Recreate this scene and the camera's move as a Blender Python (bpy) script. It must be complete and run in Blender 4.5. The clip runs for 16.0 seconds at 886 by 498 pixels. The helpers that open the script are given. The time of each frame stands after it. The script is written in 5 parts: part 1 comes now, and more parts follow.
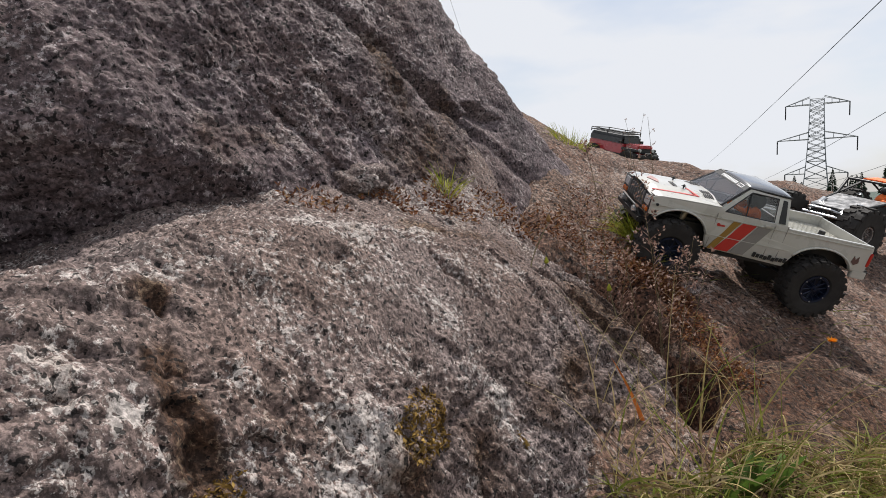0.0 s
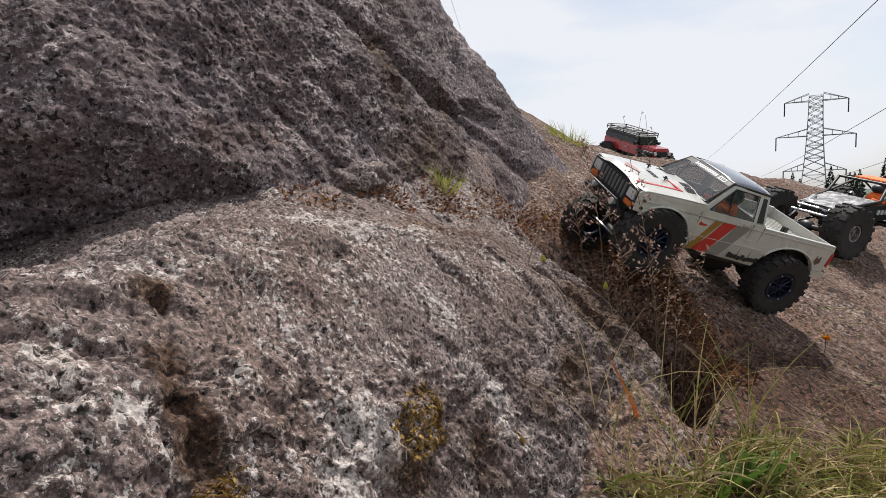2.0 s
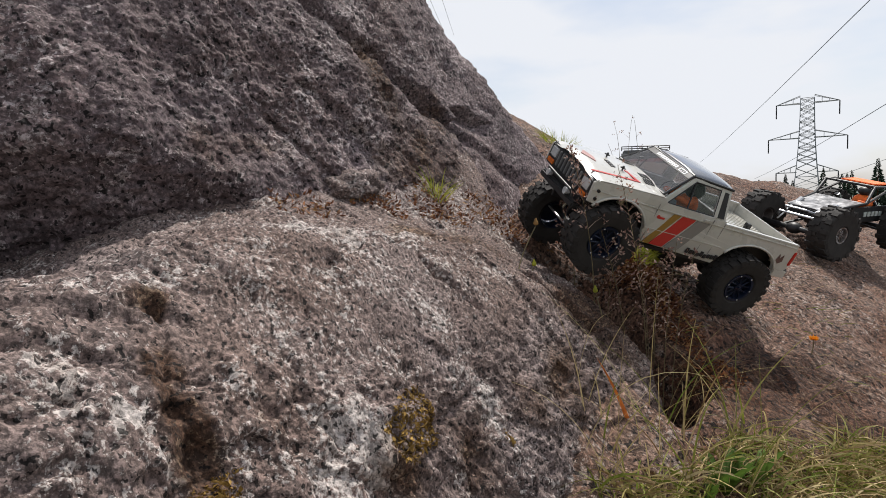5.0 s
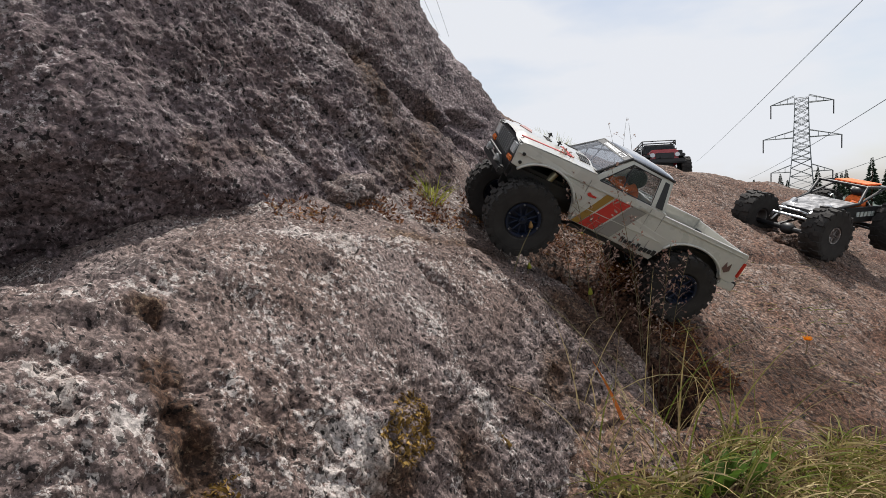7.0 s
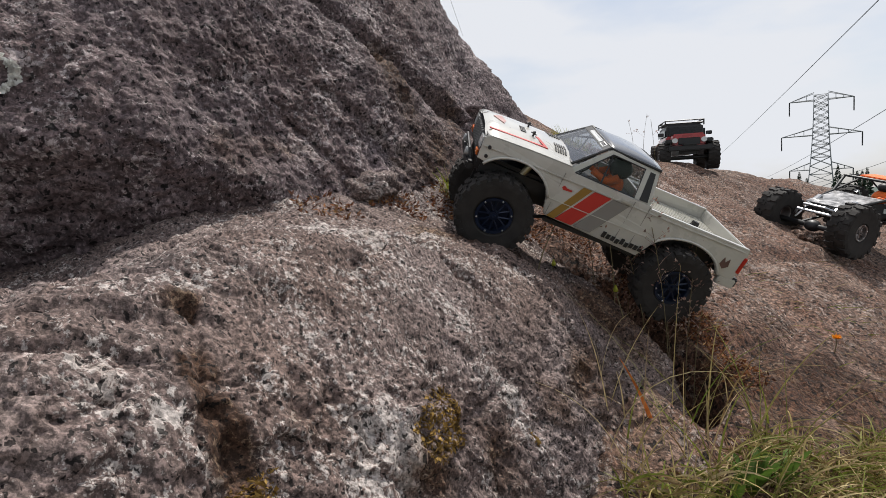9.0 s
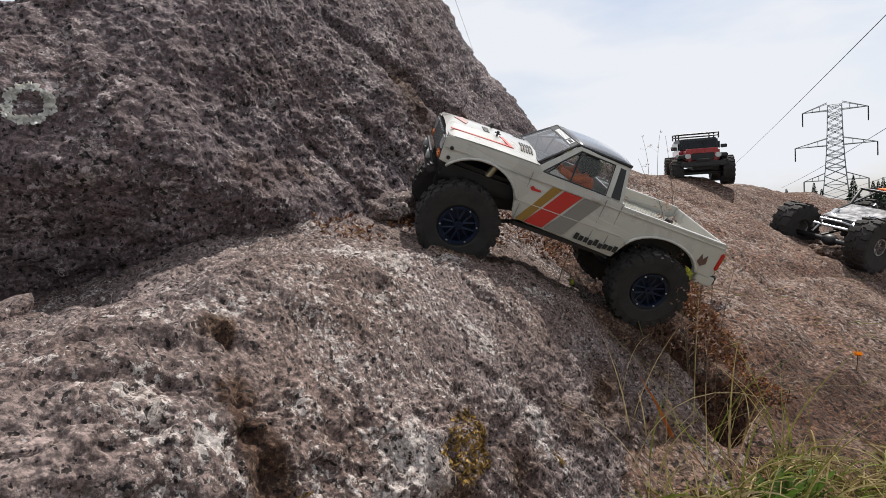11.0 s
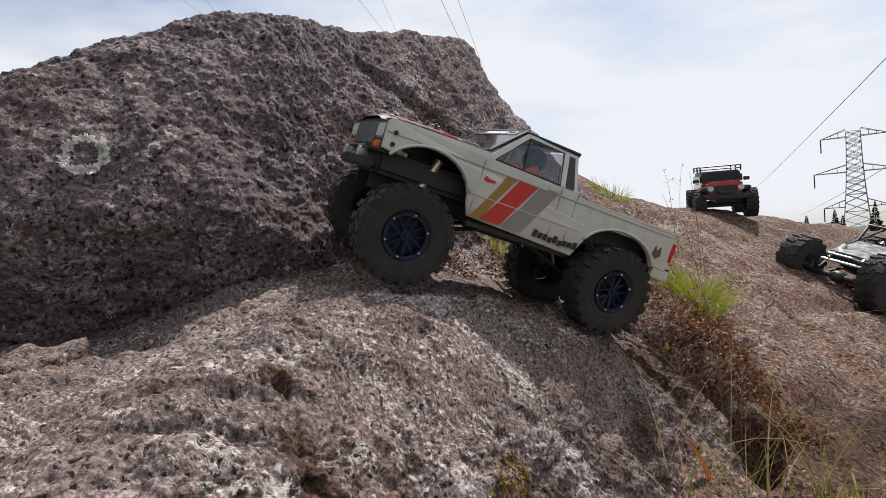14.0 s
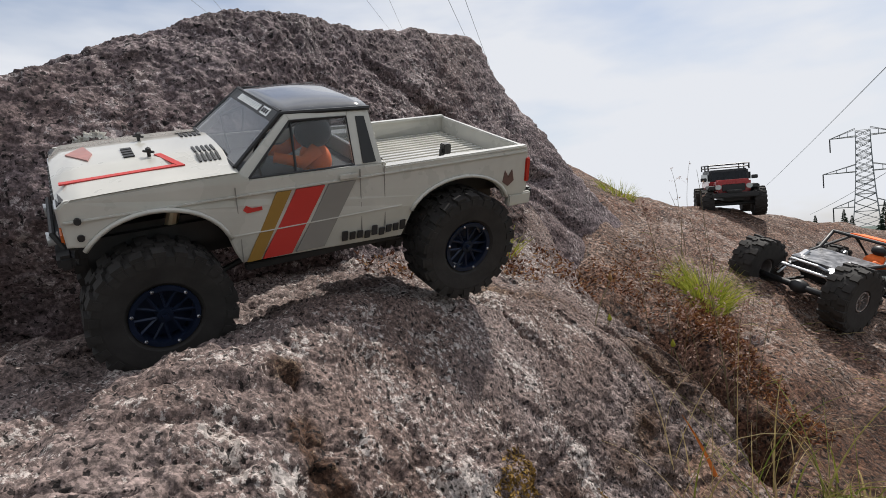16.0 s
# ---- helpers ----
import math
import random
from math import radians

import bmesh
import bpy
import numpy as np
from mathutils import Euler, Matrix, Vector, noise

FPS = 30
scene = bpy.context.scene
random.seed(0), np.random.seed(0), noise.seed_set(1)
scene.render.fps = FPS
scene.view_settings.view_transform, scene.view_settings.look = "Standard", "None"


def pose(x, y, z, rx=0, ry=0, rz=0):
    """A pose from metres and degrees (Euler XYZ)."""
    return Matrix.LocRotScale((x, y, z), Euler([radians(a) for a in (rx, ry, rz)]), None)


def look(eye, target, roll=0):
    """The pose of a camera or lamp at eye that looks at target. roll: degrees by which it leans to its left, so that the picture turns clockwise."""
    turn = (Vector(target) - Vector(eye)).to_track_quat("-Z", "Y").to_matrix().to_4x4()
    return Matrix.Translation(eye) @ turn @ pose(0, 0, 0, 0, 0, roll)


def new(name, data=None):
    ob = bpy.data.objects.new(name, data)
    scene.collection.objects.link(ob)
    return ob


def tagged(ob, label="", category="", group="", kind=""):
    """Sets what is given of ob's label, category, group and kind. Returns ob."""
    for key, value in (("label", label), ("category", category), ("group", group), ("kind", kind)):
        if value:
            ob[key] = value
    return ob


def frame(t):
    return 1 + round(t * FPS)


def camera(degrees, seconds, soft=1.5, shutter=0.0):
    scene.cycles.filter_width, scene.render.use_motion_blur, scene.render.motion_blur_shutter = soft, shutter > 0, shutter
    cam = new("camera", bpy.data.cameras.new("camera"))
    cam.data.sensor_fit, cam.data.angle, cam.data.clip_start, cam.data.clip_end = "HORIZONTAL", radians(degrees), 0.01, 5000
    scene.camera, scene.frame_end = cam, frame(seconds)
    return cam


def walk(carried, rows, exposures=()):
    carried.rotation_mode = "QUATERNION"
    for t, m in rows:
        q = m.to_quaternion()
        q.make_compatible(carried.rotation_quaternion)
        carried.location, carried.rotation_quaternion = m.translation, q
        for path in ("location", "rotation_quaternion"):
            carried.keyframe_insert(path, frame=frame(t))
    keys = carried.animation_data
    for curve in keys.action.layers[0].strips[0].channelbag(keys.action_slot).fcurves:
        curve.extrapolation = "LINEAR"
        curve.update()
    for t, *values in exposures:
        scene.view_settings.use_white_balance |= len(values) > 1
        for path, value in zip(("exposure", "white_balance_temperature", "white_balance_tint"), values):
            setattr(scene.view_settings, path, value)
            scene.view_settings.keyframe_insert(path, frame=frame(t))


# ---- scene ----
cam = camera(72.3, 16.0, soft=0.5)
PATH = [
    (0, (0.066, 0.071, 0.509), (-0.046, 2.061, 0.339), -1.8),
    (0.5, (0.064, 0.071, 0.507), (-0.055, 2.06, 0.341), -1.6),
    (1, (0.063, 0.07, 0.505), (-0.062, 2.059, 0.33), -1.7),
    (1.5, (0.067, 0.068, 0.508), (-0.046, 2.056, 0.32), -1.5),
    (2, (0.067, 0.064, 0.513), (-0.04, 2.053, 0.328), -1.6),
    (2.5, (0.067, 0.062, 0.514), (-0.038, 2.051, 0.336), -1.7),
    (3, (0.07, 0.06, 0.512), (-0.025, 2.049, 0.33), -1.9),
    (3.5, (0.074, 0.057, 0.514), (-0.009, 2.047, 0.329), -1.8),
    (4, (0.074, 0.051, 0.515), (-0.014, 2.041, 0.336), -2.0),
    (6.5, (0.072, 0.05, 0.516), (-0.013, 2.041, 0.35), -2.4),
    (7, (0.075, 0.046, 0.519), (-0.005, 2.038, 0.355), -2.5),
    (7.5, (0.07, 0.047, 0.52), (-0.023, 2.039, 0.366), -2.6),
    (8, (0.065, 0.047, 0.518), (-0.041, 2.039, 0.368), -2.8),
    (8.5, (0.062, 0.048, 0.517), (-0.056, 2.038, 0.359), -2.7),
    (9, (0.06, 0.049, 0.515), (-0.067, 2.038, 0.352), -2.7),
    (11.5, (0.047, 0.036, 0.528), (-0.122, 2.026, 0.42), -3.2),
    (12, (0.044, 0.036, 0.529), (-0.128, 2.026, 0.427), -3.2),
    (12.5, (0.036, 0.034, 0.534), (-0.145, 2.024, 0.453), -3.1),
    (13, (0.028, 0.028, 0.536), (-0.175, 2.017, 0.473), -2.9),
    (13.5, (0.027, 0.025, 0.54), (-0.183, 2.013, 0.496), -2.9),
    (14, (0.026, 0.019, 0.546), (-0.185, 2.008, 0.527), -3.4),
    (14.5, (0.028, 0.015, 0.546), (-0.183, 2.004, 0.542), -3.6),
    (15, (0.025, 0.015, 0.543), (-0.201, 2.003, 0.541), -3.6),
    (15.5, (0.023, 0.016, 0.54), (-0.215, 2.002, 0.528), -3.3),
    (16, (0.026, 0.015, 0.542), (-0.206, 2.002, 0.522), -3.3),
]
walk(cam, [(t, look(eye, target, roll)) for t, eye, target, roll in PATH],
     [(0, -0.04), (2, 0.02), (3.5, 0.04), (7, -0.06), (9, -0.08), (11.5, 0.04), (12.5, 0.08), (14, 0.04), (15.5, -0.06), (16, -0.08)])

# ---- world, sun ----
SUN_AZ, SUN_EL = radians(62), radians(60)      # azimuth from +x towards +y
world = bpy.data.worlds.new("sky")
scene.world = world
world.use_nodes = True
wn, wl = world.node_tree.nodes, world.node_tree.links
wn.clear()
sky = wn.new("ShaderNodeTexSky")
sky.sky_type, sky.sun_disc = "NISHITA", False
sky.sun_elevation, sky.sun_rotation = SUN_EL, radians(90) - SUN_AZ
sky.air_density, sky.dust_density = 1.0, 1.5
coord = wn.new("ShaderNodeTexCoord")
stretch = wn.new("ShaderNodeMapping")
stretch.inputs["Scale"].default_value = (1.0, 1.0, 3.2)
stretch.inputs["Rotation"].default_value = (0.25, 0.1, 0.6)
cloud = wn.new("ShaderNodeTexNoise")
cloud.inputs["Scale"].default_value, cloud.inputs["Detail"].default_value, cloud.inputs["Roughness"].default_value = 1.9, 5, 0.52
cover = wn.new("ShaderNodeValToRGB")
cover.color_ramp.elements[0].position, cover.color_ramp.elements[1].position = 0.38, 0.58
cover.color_ramp.elements[0].color, cover.color_ramp.elements[1].color = (0.28, 0.28, 0.28, 1), (0.99, 0.99, 0.99, 1)
white = wn.new("ShaderNodeMixRGB")
white.inputs[2].default_value = (7.1, 7.3, 7.75, 1)
back = wn.new("ShaderNodeBackground")
back.inputs["Strength"].default_value = 0.118
wout = wn.new("ShaderNodeOutputWorld")
wl.new(coord.outputs["Generated"], stretch.inputs["Vector"])
wl.new(stretch.outputs["Vector"], cloud.inputs["Vector"])
wl.new(cloud.outputs["Fac"], cover.inputs["Fac"])
wl.new(cover.outputs["Color"], white.inputs["Fac"])
wl.new(sky.outputs["Color"], white.inputs[1])
wl.new(white.outputs["Color"], back.inputs["Color"])
wl.new(back.outputs["Background"], wout.inputs["Surface"])

sun = new("sun", bpy.data.lights.new("sun", "SUN"))
sun.data.energy, sun.data.angle, sun.data.color = 4.6, radians(0.7), (1.0, 0.955, 0.90)
to_sun = Vector((math.cos(SUN_AZ) * math.cos(SUN_EL), math.sin(SUN_AZ) * math.cos(SUN_EL), math.sin(SUN_EL)))
sun.matrix_world = look(to_sun * 20, (0, 0, 0))


# ---- materials ----
def nodes_of(name):
    m = bpy.data.materials.new(name)
    m.use_nodes = True
    nt = m.node_tree
    return m, nt.nodes, nt.links, nt.nodes["Principled BSDF"]


def noise_node(n, l, scale, detail=4, rough=0.55, distort=0.0, vector=None):
    t = n.new("ShaderNodeTexNoise")
    t.inputs["Scale"].default_value, t.inputs["Detail"].default_value = scale, detail
    t.inputs["Roughness"].default_value, t.inputs["Distortion"].default_value = rough, distort
    if vector is not None:
        l.new(vector, t.inputs["Vector"])
    return t


def ramp_node(n, l, source, stops):
    r = n.new("ShaderNodeValToRGB")
    e = r.color_ramp.elements
    while len(e) < len(stops):
        e.new(0.5)
    for item, (p, c) in zip(e, stops):
        item.position, item.color = p, (*c, 1) if len(c) == 3 else c
    l.new(source, r.inputs["Fac"])
    return r


def mix_node(n, l, fac, a, b, mode="MIX"):
    m = n.new("ShaderNodeMixRGB")
    m.blend_type = mode
    for socket, v in zip(m.inputs, (fac, a, b)):
        if isinstance(v, (int, float)):
            socket.default_value = v
        elif isinstance(v, tuple):
            socket.default_value = (*v, 1)
        else:
            l.new(v, socket)
    return m


def grey(v):
    return (v, v, v)


def rock_material(name, dark, mid, light, brown, pale, grain=1.0, bump=0.6, flecks=0.0, contrast=1.0):
    """Weathered granite: mottled ground tone, brown weathering, crystal grain, lichen flecks, stains and painted shade,
    black pits.
    """
    m, n, l, bsdf = nodes_of(name)
    pos = n.new("ShaderNodeTexCoord").outputs["Object"]
    tone = noise_node(n, l, 9, 9, 0.66, 0.3, pos)
    base = ramp_node(n, l, tone.outputs["Fac"], [(0.36, dark), (0.5, mid), (0.64, light)])
    weather = noise_node(n, l, 3.4, 7, 0.62, 0.5, pos)
    rust = ramp_node(n, l, weather.outputs["Fac"], [(0.42, grey(0.0)), (0.62, grey(0.75))])
    col = mix_node(n, l, rust.outputs["Color"], base.outputs["Color"], brown)
    # crystals: single grains, each of its own grey, and a finer salt and pepper
    cell = n.new("ShaderNodeTexVoronoi")
    cell.inputs["Scale"].default_value = 360 * grain
    l.new(pos, cell.inputs["Vector"])
    one = n.new("ShaderNodeSeparateColor")
    l.new(cell.outputs["Color"], one.inputs["Color"])
    lo = 1 - 0.45 * contrast
    crystal = ramp_node(n, l, one.outputs["Red"], [(0.0, grey(lo)), (0.5, grey(1.0)), (0.85, grey(1.12)), (1.0, grey(1 + 0.75 * contrast))])
    col = mix_node(n, l, 1.0, col.outputs["Color"], crystal.outputs["Color"], "MULTIPLY")
    fine = noise_node(n, l, 250 * grain, 4, 0.70, 0.0, pos)
    pepper = ramp_node(n, l, fine.outputs["Fac"], [(0.41, grey(1 - 0.78 * contrast)), (0.475, grey(0.78)), (0.53, grey(1.2)), (0.59, grey(1 + 1.1 * contrast))])
    col = mix_node(n, l, 1.0, col.outputs["Color"], pepper.outputs["Color"], "MULTIPLY")
    # lichen flecks, thick where the lichen grows
    grow = n.new("ShaderNodeAttribute")
    grow.attribute_name = "lichen"
    region = noise_node(n, l, 13, 6, 0.68, 0.3, pos)
    fleck = noise_node(n, l, 150 * grain, 5, 0.76, 0.0, pos)
    add = n.new("ShaderNodeMath")
    add.operation = "MULTIPLY_ADD"
    add.inputs[1].default_value = 0.62
    l.new(region.outputs["Fac"], add.inputs[0])
    l.new(fleck.outputs["Fac"], add.inputs[2])
    more = n.new("ShaderNodeMath")
    more.operation = "MULTIPLY_ADD"
    more.inputs[1].default_value = 0.15
    l.new(grow.outputs["Fac"], more.inputs[0])
    l.new(add.outputs[0], more.inputs[2])
    cover = ramp_node(n, l, more.outputs[0], [(0.862 - flecks, grey(0)), (0.892 - flecks, grey(0.65))])
    crust = mix_node(n, l, 0.7, pale, pepper.outputs["Color"], "MULTIPLY")
    col = mix_node(n, l, cover.outputs["Color"], col.outputs["Color"], crust.outputs["Color"])
    # brown-black darkening: ragged stains, and shade painted into the colour by the mask
    darken = n.new("ShaderNodeAttribute")
    darken.attribute_name = "stain"
    ragged = n.new("ShaderNodeMath")
    ragged.operation = "MULTIPLY_ADD"
    ragged.inputs[1].default_value = 1.5
    l.new(region.outputs["Fac"], ragged.inputs[0])
    l.new(darken.outputs["Fac"], ragged.inputs[2])
    dark_tone = ramp_node(n, l, ragged.outputs[0], [(1.02, grey(1)), (1.45, (0.42, 0.31, 0.22))])
    thin = n.new("ShaderNodeMath")
    thin.operation = "SUBTRACT"
    thin.inputs[1].default_value = 0.35
    l.new(ragged.outputs[0], thin.inputs[0])
    l.new(thin.outputs[0], dark_tone.inputs["Fac"])
    dark_tone.color_ramp.elements[0].position, dark_tone.color_ramp.elements[1].position = 0.55, 0.95
    col = mix_node(n, l, 1.0, col.outputs["Color"], dark_tone.outputs["Color"], "MULTIPLY")
    pitn = noise_node(n, l, 170 * grain, 2, 0.6, 0.0, pos)
    pits = ramp_node(n, l, pitn.outputs["Fac"], [(0.37, grey(0.12)), (0.40, grey(1.0))])
    col = mix_node(n, l, 1.0, col.outputs["Color"], pits.outputs["Color"], "MULTIPLY")
    l.new(col.outputs["Color"], bsdf.inputs["Base Color"])
    bsdf.inputs["Roughness"].default_value = 0.85
    bsdf.inputs["Specular IOR Level"].default_value = 0.3
    h = mix_node(n, l, 0.5, fine.outputs["Fac"], fleck.outputs["Fac"])
    h2 = mix_node(n, l, 0.35, h.outputs["Color"], pitn.outputs["Fac"])
    b = n.new("ShaderNodeBump")
    b.inputs["Strength"].default_value, b.inputs["Distance"].default_value = bump, 0.012 / grain
    l.new(h2.outputs["Color"], b.inputs["Height"])
    l.new(b.outputs["Normal"], bsdf.inputs["Normal"])
    return m


def plain(name, color, rough=0.5, metal=0.0, vary=0.15, scale=60, bump=0.0, spec=0.5, coat=0.0):
    """Paint, plastic or metal with a faint mottling, dust and roughness changes."""
    m, n, l, bsdf = nodes_of(name)
    pos = n.new("ShaderNodeTexCoord").outputs["Object"]
    t = noise_node(n, l, scale, 4, 0.6, 0.2, pos)
    lo = tuple(c * (1 - vary) for c in color)
    hi = tuple(min(1, c * (1 + vary)) for c in color)
    r = ramp_node(n, l, t.outputs["Fac"], [(0.3, lo), (0.7, hi)])
    l.new(r.outputs["Color"], bsdf.inputs["Base Color"])
    rr = ramp_node(n, l, t.outputs["Fac"], [(0.3, grey(max(0.02, rough - 0.08))), (0.7, grey(min(1, rough + 0.08)))])
    l.new(rr.outputs["Color"], bsdf.inputs["Roughness"])
    bsdf.inputs["Metallic"].default_value = metal
    bsdf.inputs["Specular IOR Level"].default_value = spec
    bsdf.inputs["Coat Weight"].default_value = coat
    if bump:
        b = n.new("ShaderNodeBump")
        b.inputs["Strength"].default_value, b.inputs["Distance"].default_value = bump, 0.002
        l.new(t.outputs["Fac"], b.inputs["Height"])
        l.new(b.outputs["Normal"], bsdf.inputs["Normal"])
    return m


ROCK_NEAR = rock_material("granite_grey", (0.094, 0.069, 0.063), (0.150, 0.114, 0.105), (0.220, 0.174, 0.161), (0.130, 0.087, 0.071), (0.52, 0.475, 0.44), 1.05, 0.5, -0.03, 0.6)
ROCK_BOULDER = rock_material("granite_dark", (0.080, 0.060, 0.062), (0.132, 0.100, 0.103), (0.198, 0.155, 0.156), (0.106, 0.071, 0.066), (0.46, 0.40, 0.39), 0.70, 0.65, -0.04, 0.52)
ROCK_SLOPE = rock_material("granite_brown", (0.075, 0.042, 0.030), (0.140, 0.087, 0.063), (0.215, 0.150, 0.117), (0.125, 0.060, 0.037), (0.34, 0.285, 0.25), 0.60, 0.8, -0.025, 0.7)

# ---- the ground ----
AX, AY = 0.55, 0.835                            # the outcrop runs along (AX, AY)


def fbm(x, y, z, scale, octaves=4, gain=0.5):
    v, a, s = 0.0, 1.0, scale
    for _ in range(octaves):
        v += a * noise.noise((x * s, y * s, z * s))
        a *= gain
        s *= 2.1
    return v


def soft(t):
    return max(t, 0) + math.log1p(math.exp(-abs(t)))


def smax(a, b, k):
    return k * soft((a - b) / k) + b


def outcrop_top(u, w):
    """Height of the near outcrop: a crowned shelf that breaks off steeply towards the grass."""
    u2, w2 = min(max(u, 0.1), 1.15), min(max(w, -0.75), -0.3)
    top = 1.09 + 0.38 * u2 + 2.2649 * w2 - 1.6976 * u2 * u2 - 1.6254 * u2 * w2 + 1.1627 * w2 * w2 + 0.674 * u2 ** 3
    k = min(max((-0.42 - w) / 0.06, 0), 1) * min(max((0.5 - u) / 0.1, 0), 1)      # raised rear shelf
    top = top * (1 - k) + smax(top, 0.445, 0.015) * k
    edge = (w + 0.3187 + 0.4161 * u2 - 0.4564 * u2 * u2) / 0.0448
    z = top - 2.4518 * 0.0448 * soft(edge) - 0.35 * max(0.1 - u, 0) * (1 - 0.7 * k)
    end = 1.085 + 0.5 * max(-w - 0.42, 0) - 0.45 * max(w + 0.42, 0) + 0.02 * noise.noise((w * 14, 3, 0))      # breaks off into the cleft
    return z - 4.5 * 0.010 * soft((u - end) / 0.010)


def slope_height(x, y):
    """The brown rock slope that climbs to the crest where the red car stands."""
    z = 0.28 - 0.4 * (x - 0.45) + 0.4 * (y - 1.18)
    crest = 0.62 - 0.06 * (x - 0.8) - 0.14 * max(y - 2.45, 0)
    z = -smax(-z, -crest, 0.03)
    z -= 0.9 * max(0.2 - x, 0) * min(max((2.2 - y) / 0.5, 0), 1)
    hill = 0.235 * math.exp(-((x - 0.155) / 0.24) ** 2 - ((y - 2.75) / 0.75) ** 2)
    hill += 0.10 * math.exp(-((x - 0.9) / 0.5) ** 2 - ((y - 3.7) / 0.5) ** 2)
    z += hill
    return z


def ground_height(x, y):
    d = math.hypot(x - 0.5, y - 1.2)
    z = slope_height(x, y)
    z -= 0.45 * 0.04 * soft((0.84 + 0.62 * (min(x, 0.7) - 0.4) - y) / 0.04)
    low = 0.04 + 0.03 * math.sin(3 * x) - 0.2 * max(0, d - 1.5)
    z = smax(z, low, 0.03)
    u, w = AX * x + AY * y, AY * x - AX * y
    cleft = math.exp(-((u - 1.13 + 0.5 * max(w + 0.42, 0) - 0.02 * noise.noise((w * 9, 0, 0))) / 0.052) ** 2) * min(max((w + 0.52) / 0.12, 0), 1) * min(max((-0.17 - w) / 0.14, 0), 1)
    z -= 0.55 * cleft
    far = -2.5 - 0.02 * d
    k = min(max((d - 2.2) / 3.0, 0), 1)
    k = k * k * (3 - 2 * k)
    return z * (1 - k) + max(far, -9) * k


def link_mesh(name, verts, faces, material, smooth=True):
    me = bpy.data.meshes.new(name)
    me.from_pydata(verts, [], faces)
    me.materials.append(material)
    if smooth:
        me.polygons.foreach_set("use_smooth", [True] * len(me.polygons))
    me.update()
    return new(name, me)


def sheet(name, us, vs, at, material):
    verts = [at(u, v) for v in vs for u in us]
    nu = len(us)
    faces = [(j * nu + i, j * nu + i + 1, (j + 1) * nu + i + 1, (j + 1) * nu + i) for j in range(len(vs) - 1) for i in range(nu - 1)]
    return link_mesh(name, verts, faces, material)


def write_cover(ob, place, lists):
    """Writes how strongly lichen, stains and painted shade cover the mesh, as point attributes."""
    for name, patches in lists:
        layer = ob.data.attributes.new(name, "FLOAT", "POINT")
        values = np.zeros(len(ob.data.vertices), dtype=np.float32)
        for ca, cb, ra, rb, strength in patches:
            q = ((place[:, 0] - ca) / ra) ** 2 + ((place[:, 1] - cb) / rb) ** 2
            values = np.maximum(values, strength * np.exp(-q * 0.8))
        layer.data.foreach_set("value", values)


def spread(lo, hi, n, power=1.0):
    return [lo + (hi - lo) * (i / (n - 1)) ** power for i in range(n)]


def ground_at(a, r):
    x, y = 0.55 + r * math.cos(a), 1.25 + r * math.sin(a)
    z = ground_height(x, y)
    if r < 6:
        near = max(0, 1 - r / 6)
        z += near * (0.022 * fbm(x, y, 0, 4.5, 5, 0.55) + 0.009 * abs(fbm(x, y, 3, 22, 4, 0.6)))
        k = (x * 0.5 + y) * 5 + 0.9 * noise.noise((x * 3, y * 3, 8))          # sheeting ledges that climb with the slope
        z += near * 0.022 * (min((k % 1.0) / 0.8, (1 - k % 1.0) / 0.2) - 0.5) * min(1, max(0, noise.noise((x * 2.5, y * 2.5, 5)) + 0.3))
        # stepped joints across the slope
        z -= near * 0.018 * max(0, 0.12 - abs(noise.noise((x * 2.2 + 3, y * 2.2, 0.4)))) / 0.12
    return (x, y, z)


# beyond the rocks: scrub and forest, the bluish haze of distance mixed into its colours
def far_land():
    m, n, l, bsdf = nodes_of("distant_forest")
    pos = n.new("ShaderNodeTexCoord").outputs["Object"]
    t = noise_node(n, l, 0.15, 8, 0.7, 0.4, pos)
    r = ramp_node(n, l, t.outputs["Fac"], [(0.35, (0.035, 0.05, 0.035)), (0.6, (0.09, 0.12, 0.10)), (0.75, (0.13, 0.16, 0.16))])
    l.new(r.outputs["Color"], bsdf.inputs["Base Color"])
    bsdf.inputs["Roughness"].default_value = 1.0
    return m


ground = sheet("ground", spread(0, 2 * math.pi, 421), [0.0] + spread(0.01, 3.0, 300, 1.1) + spread(3.2, 900, 40, 3.0), ground_at, ROCK_SLOPE)
ground.data.materials.append(far_land())
ground.data.polygons.foreach_set("material_index", [1 if i // 420 > 303 else 0 for i in range(len(ground.data.polygons))])
# dark brown patches of the slope, with shade of its steep foot painted in
BROWN_SHADE = [(0.50, 1.02, 0.10, 0.10, 0.75), (0.64, 1.12, 0.14, 0.10, 0.55), (0.42, 1.20, 0.06, 0.10, 0.7), (0.82, 1.22, 0.12, 0.08, 0.4), (0.75, 1.02, 0.20, 0.08, 0.6)]
DRY = [(0.52, 1.30, 0.05, 0.03, 0.6), (0.75, 1.55, 0.15, 0.08, 0.4), (0.62, 1.85, 0.20, 0.15, 0.45)]
place = np.empty(len(ground.data.vertices) * 3)
ground.data.vertices.foreach_get("co", place)
write_cover(ground, place.reshape(-1, 3)[:, :2], (("lichen", DRY), ("stain", BROWN_SHADE)))
tagged(ground, "brown weathered granite slope running out to distant land", "ground", kind="structure")


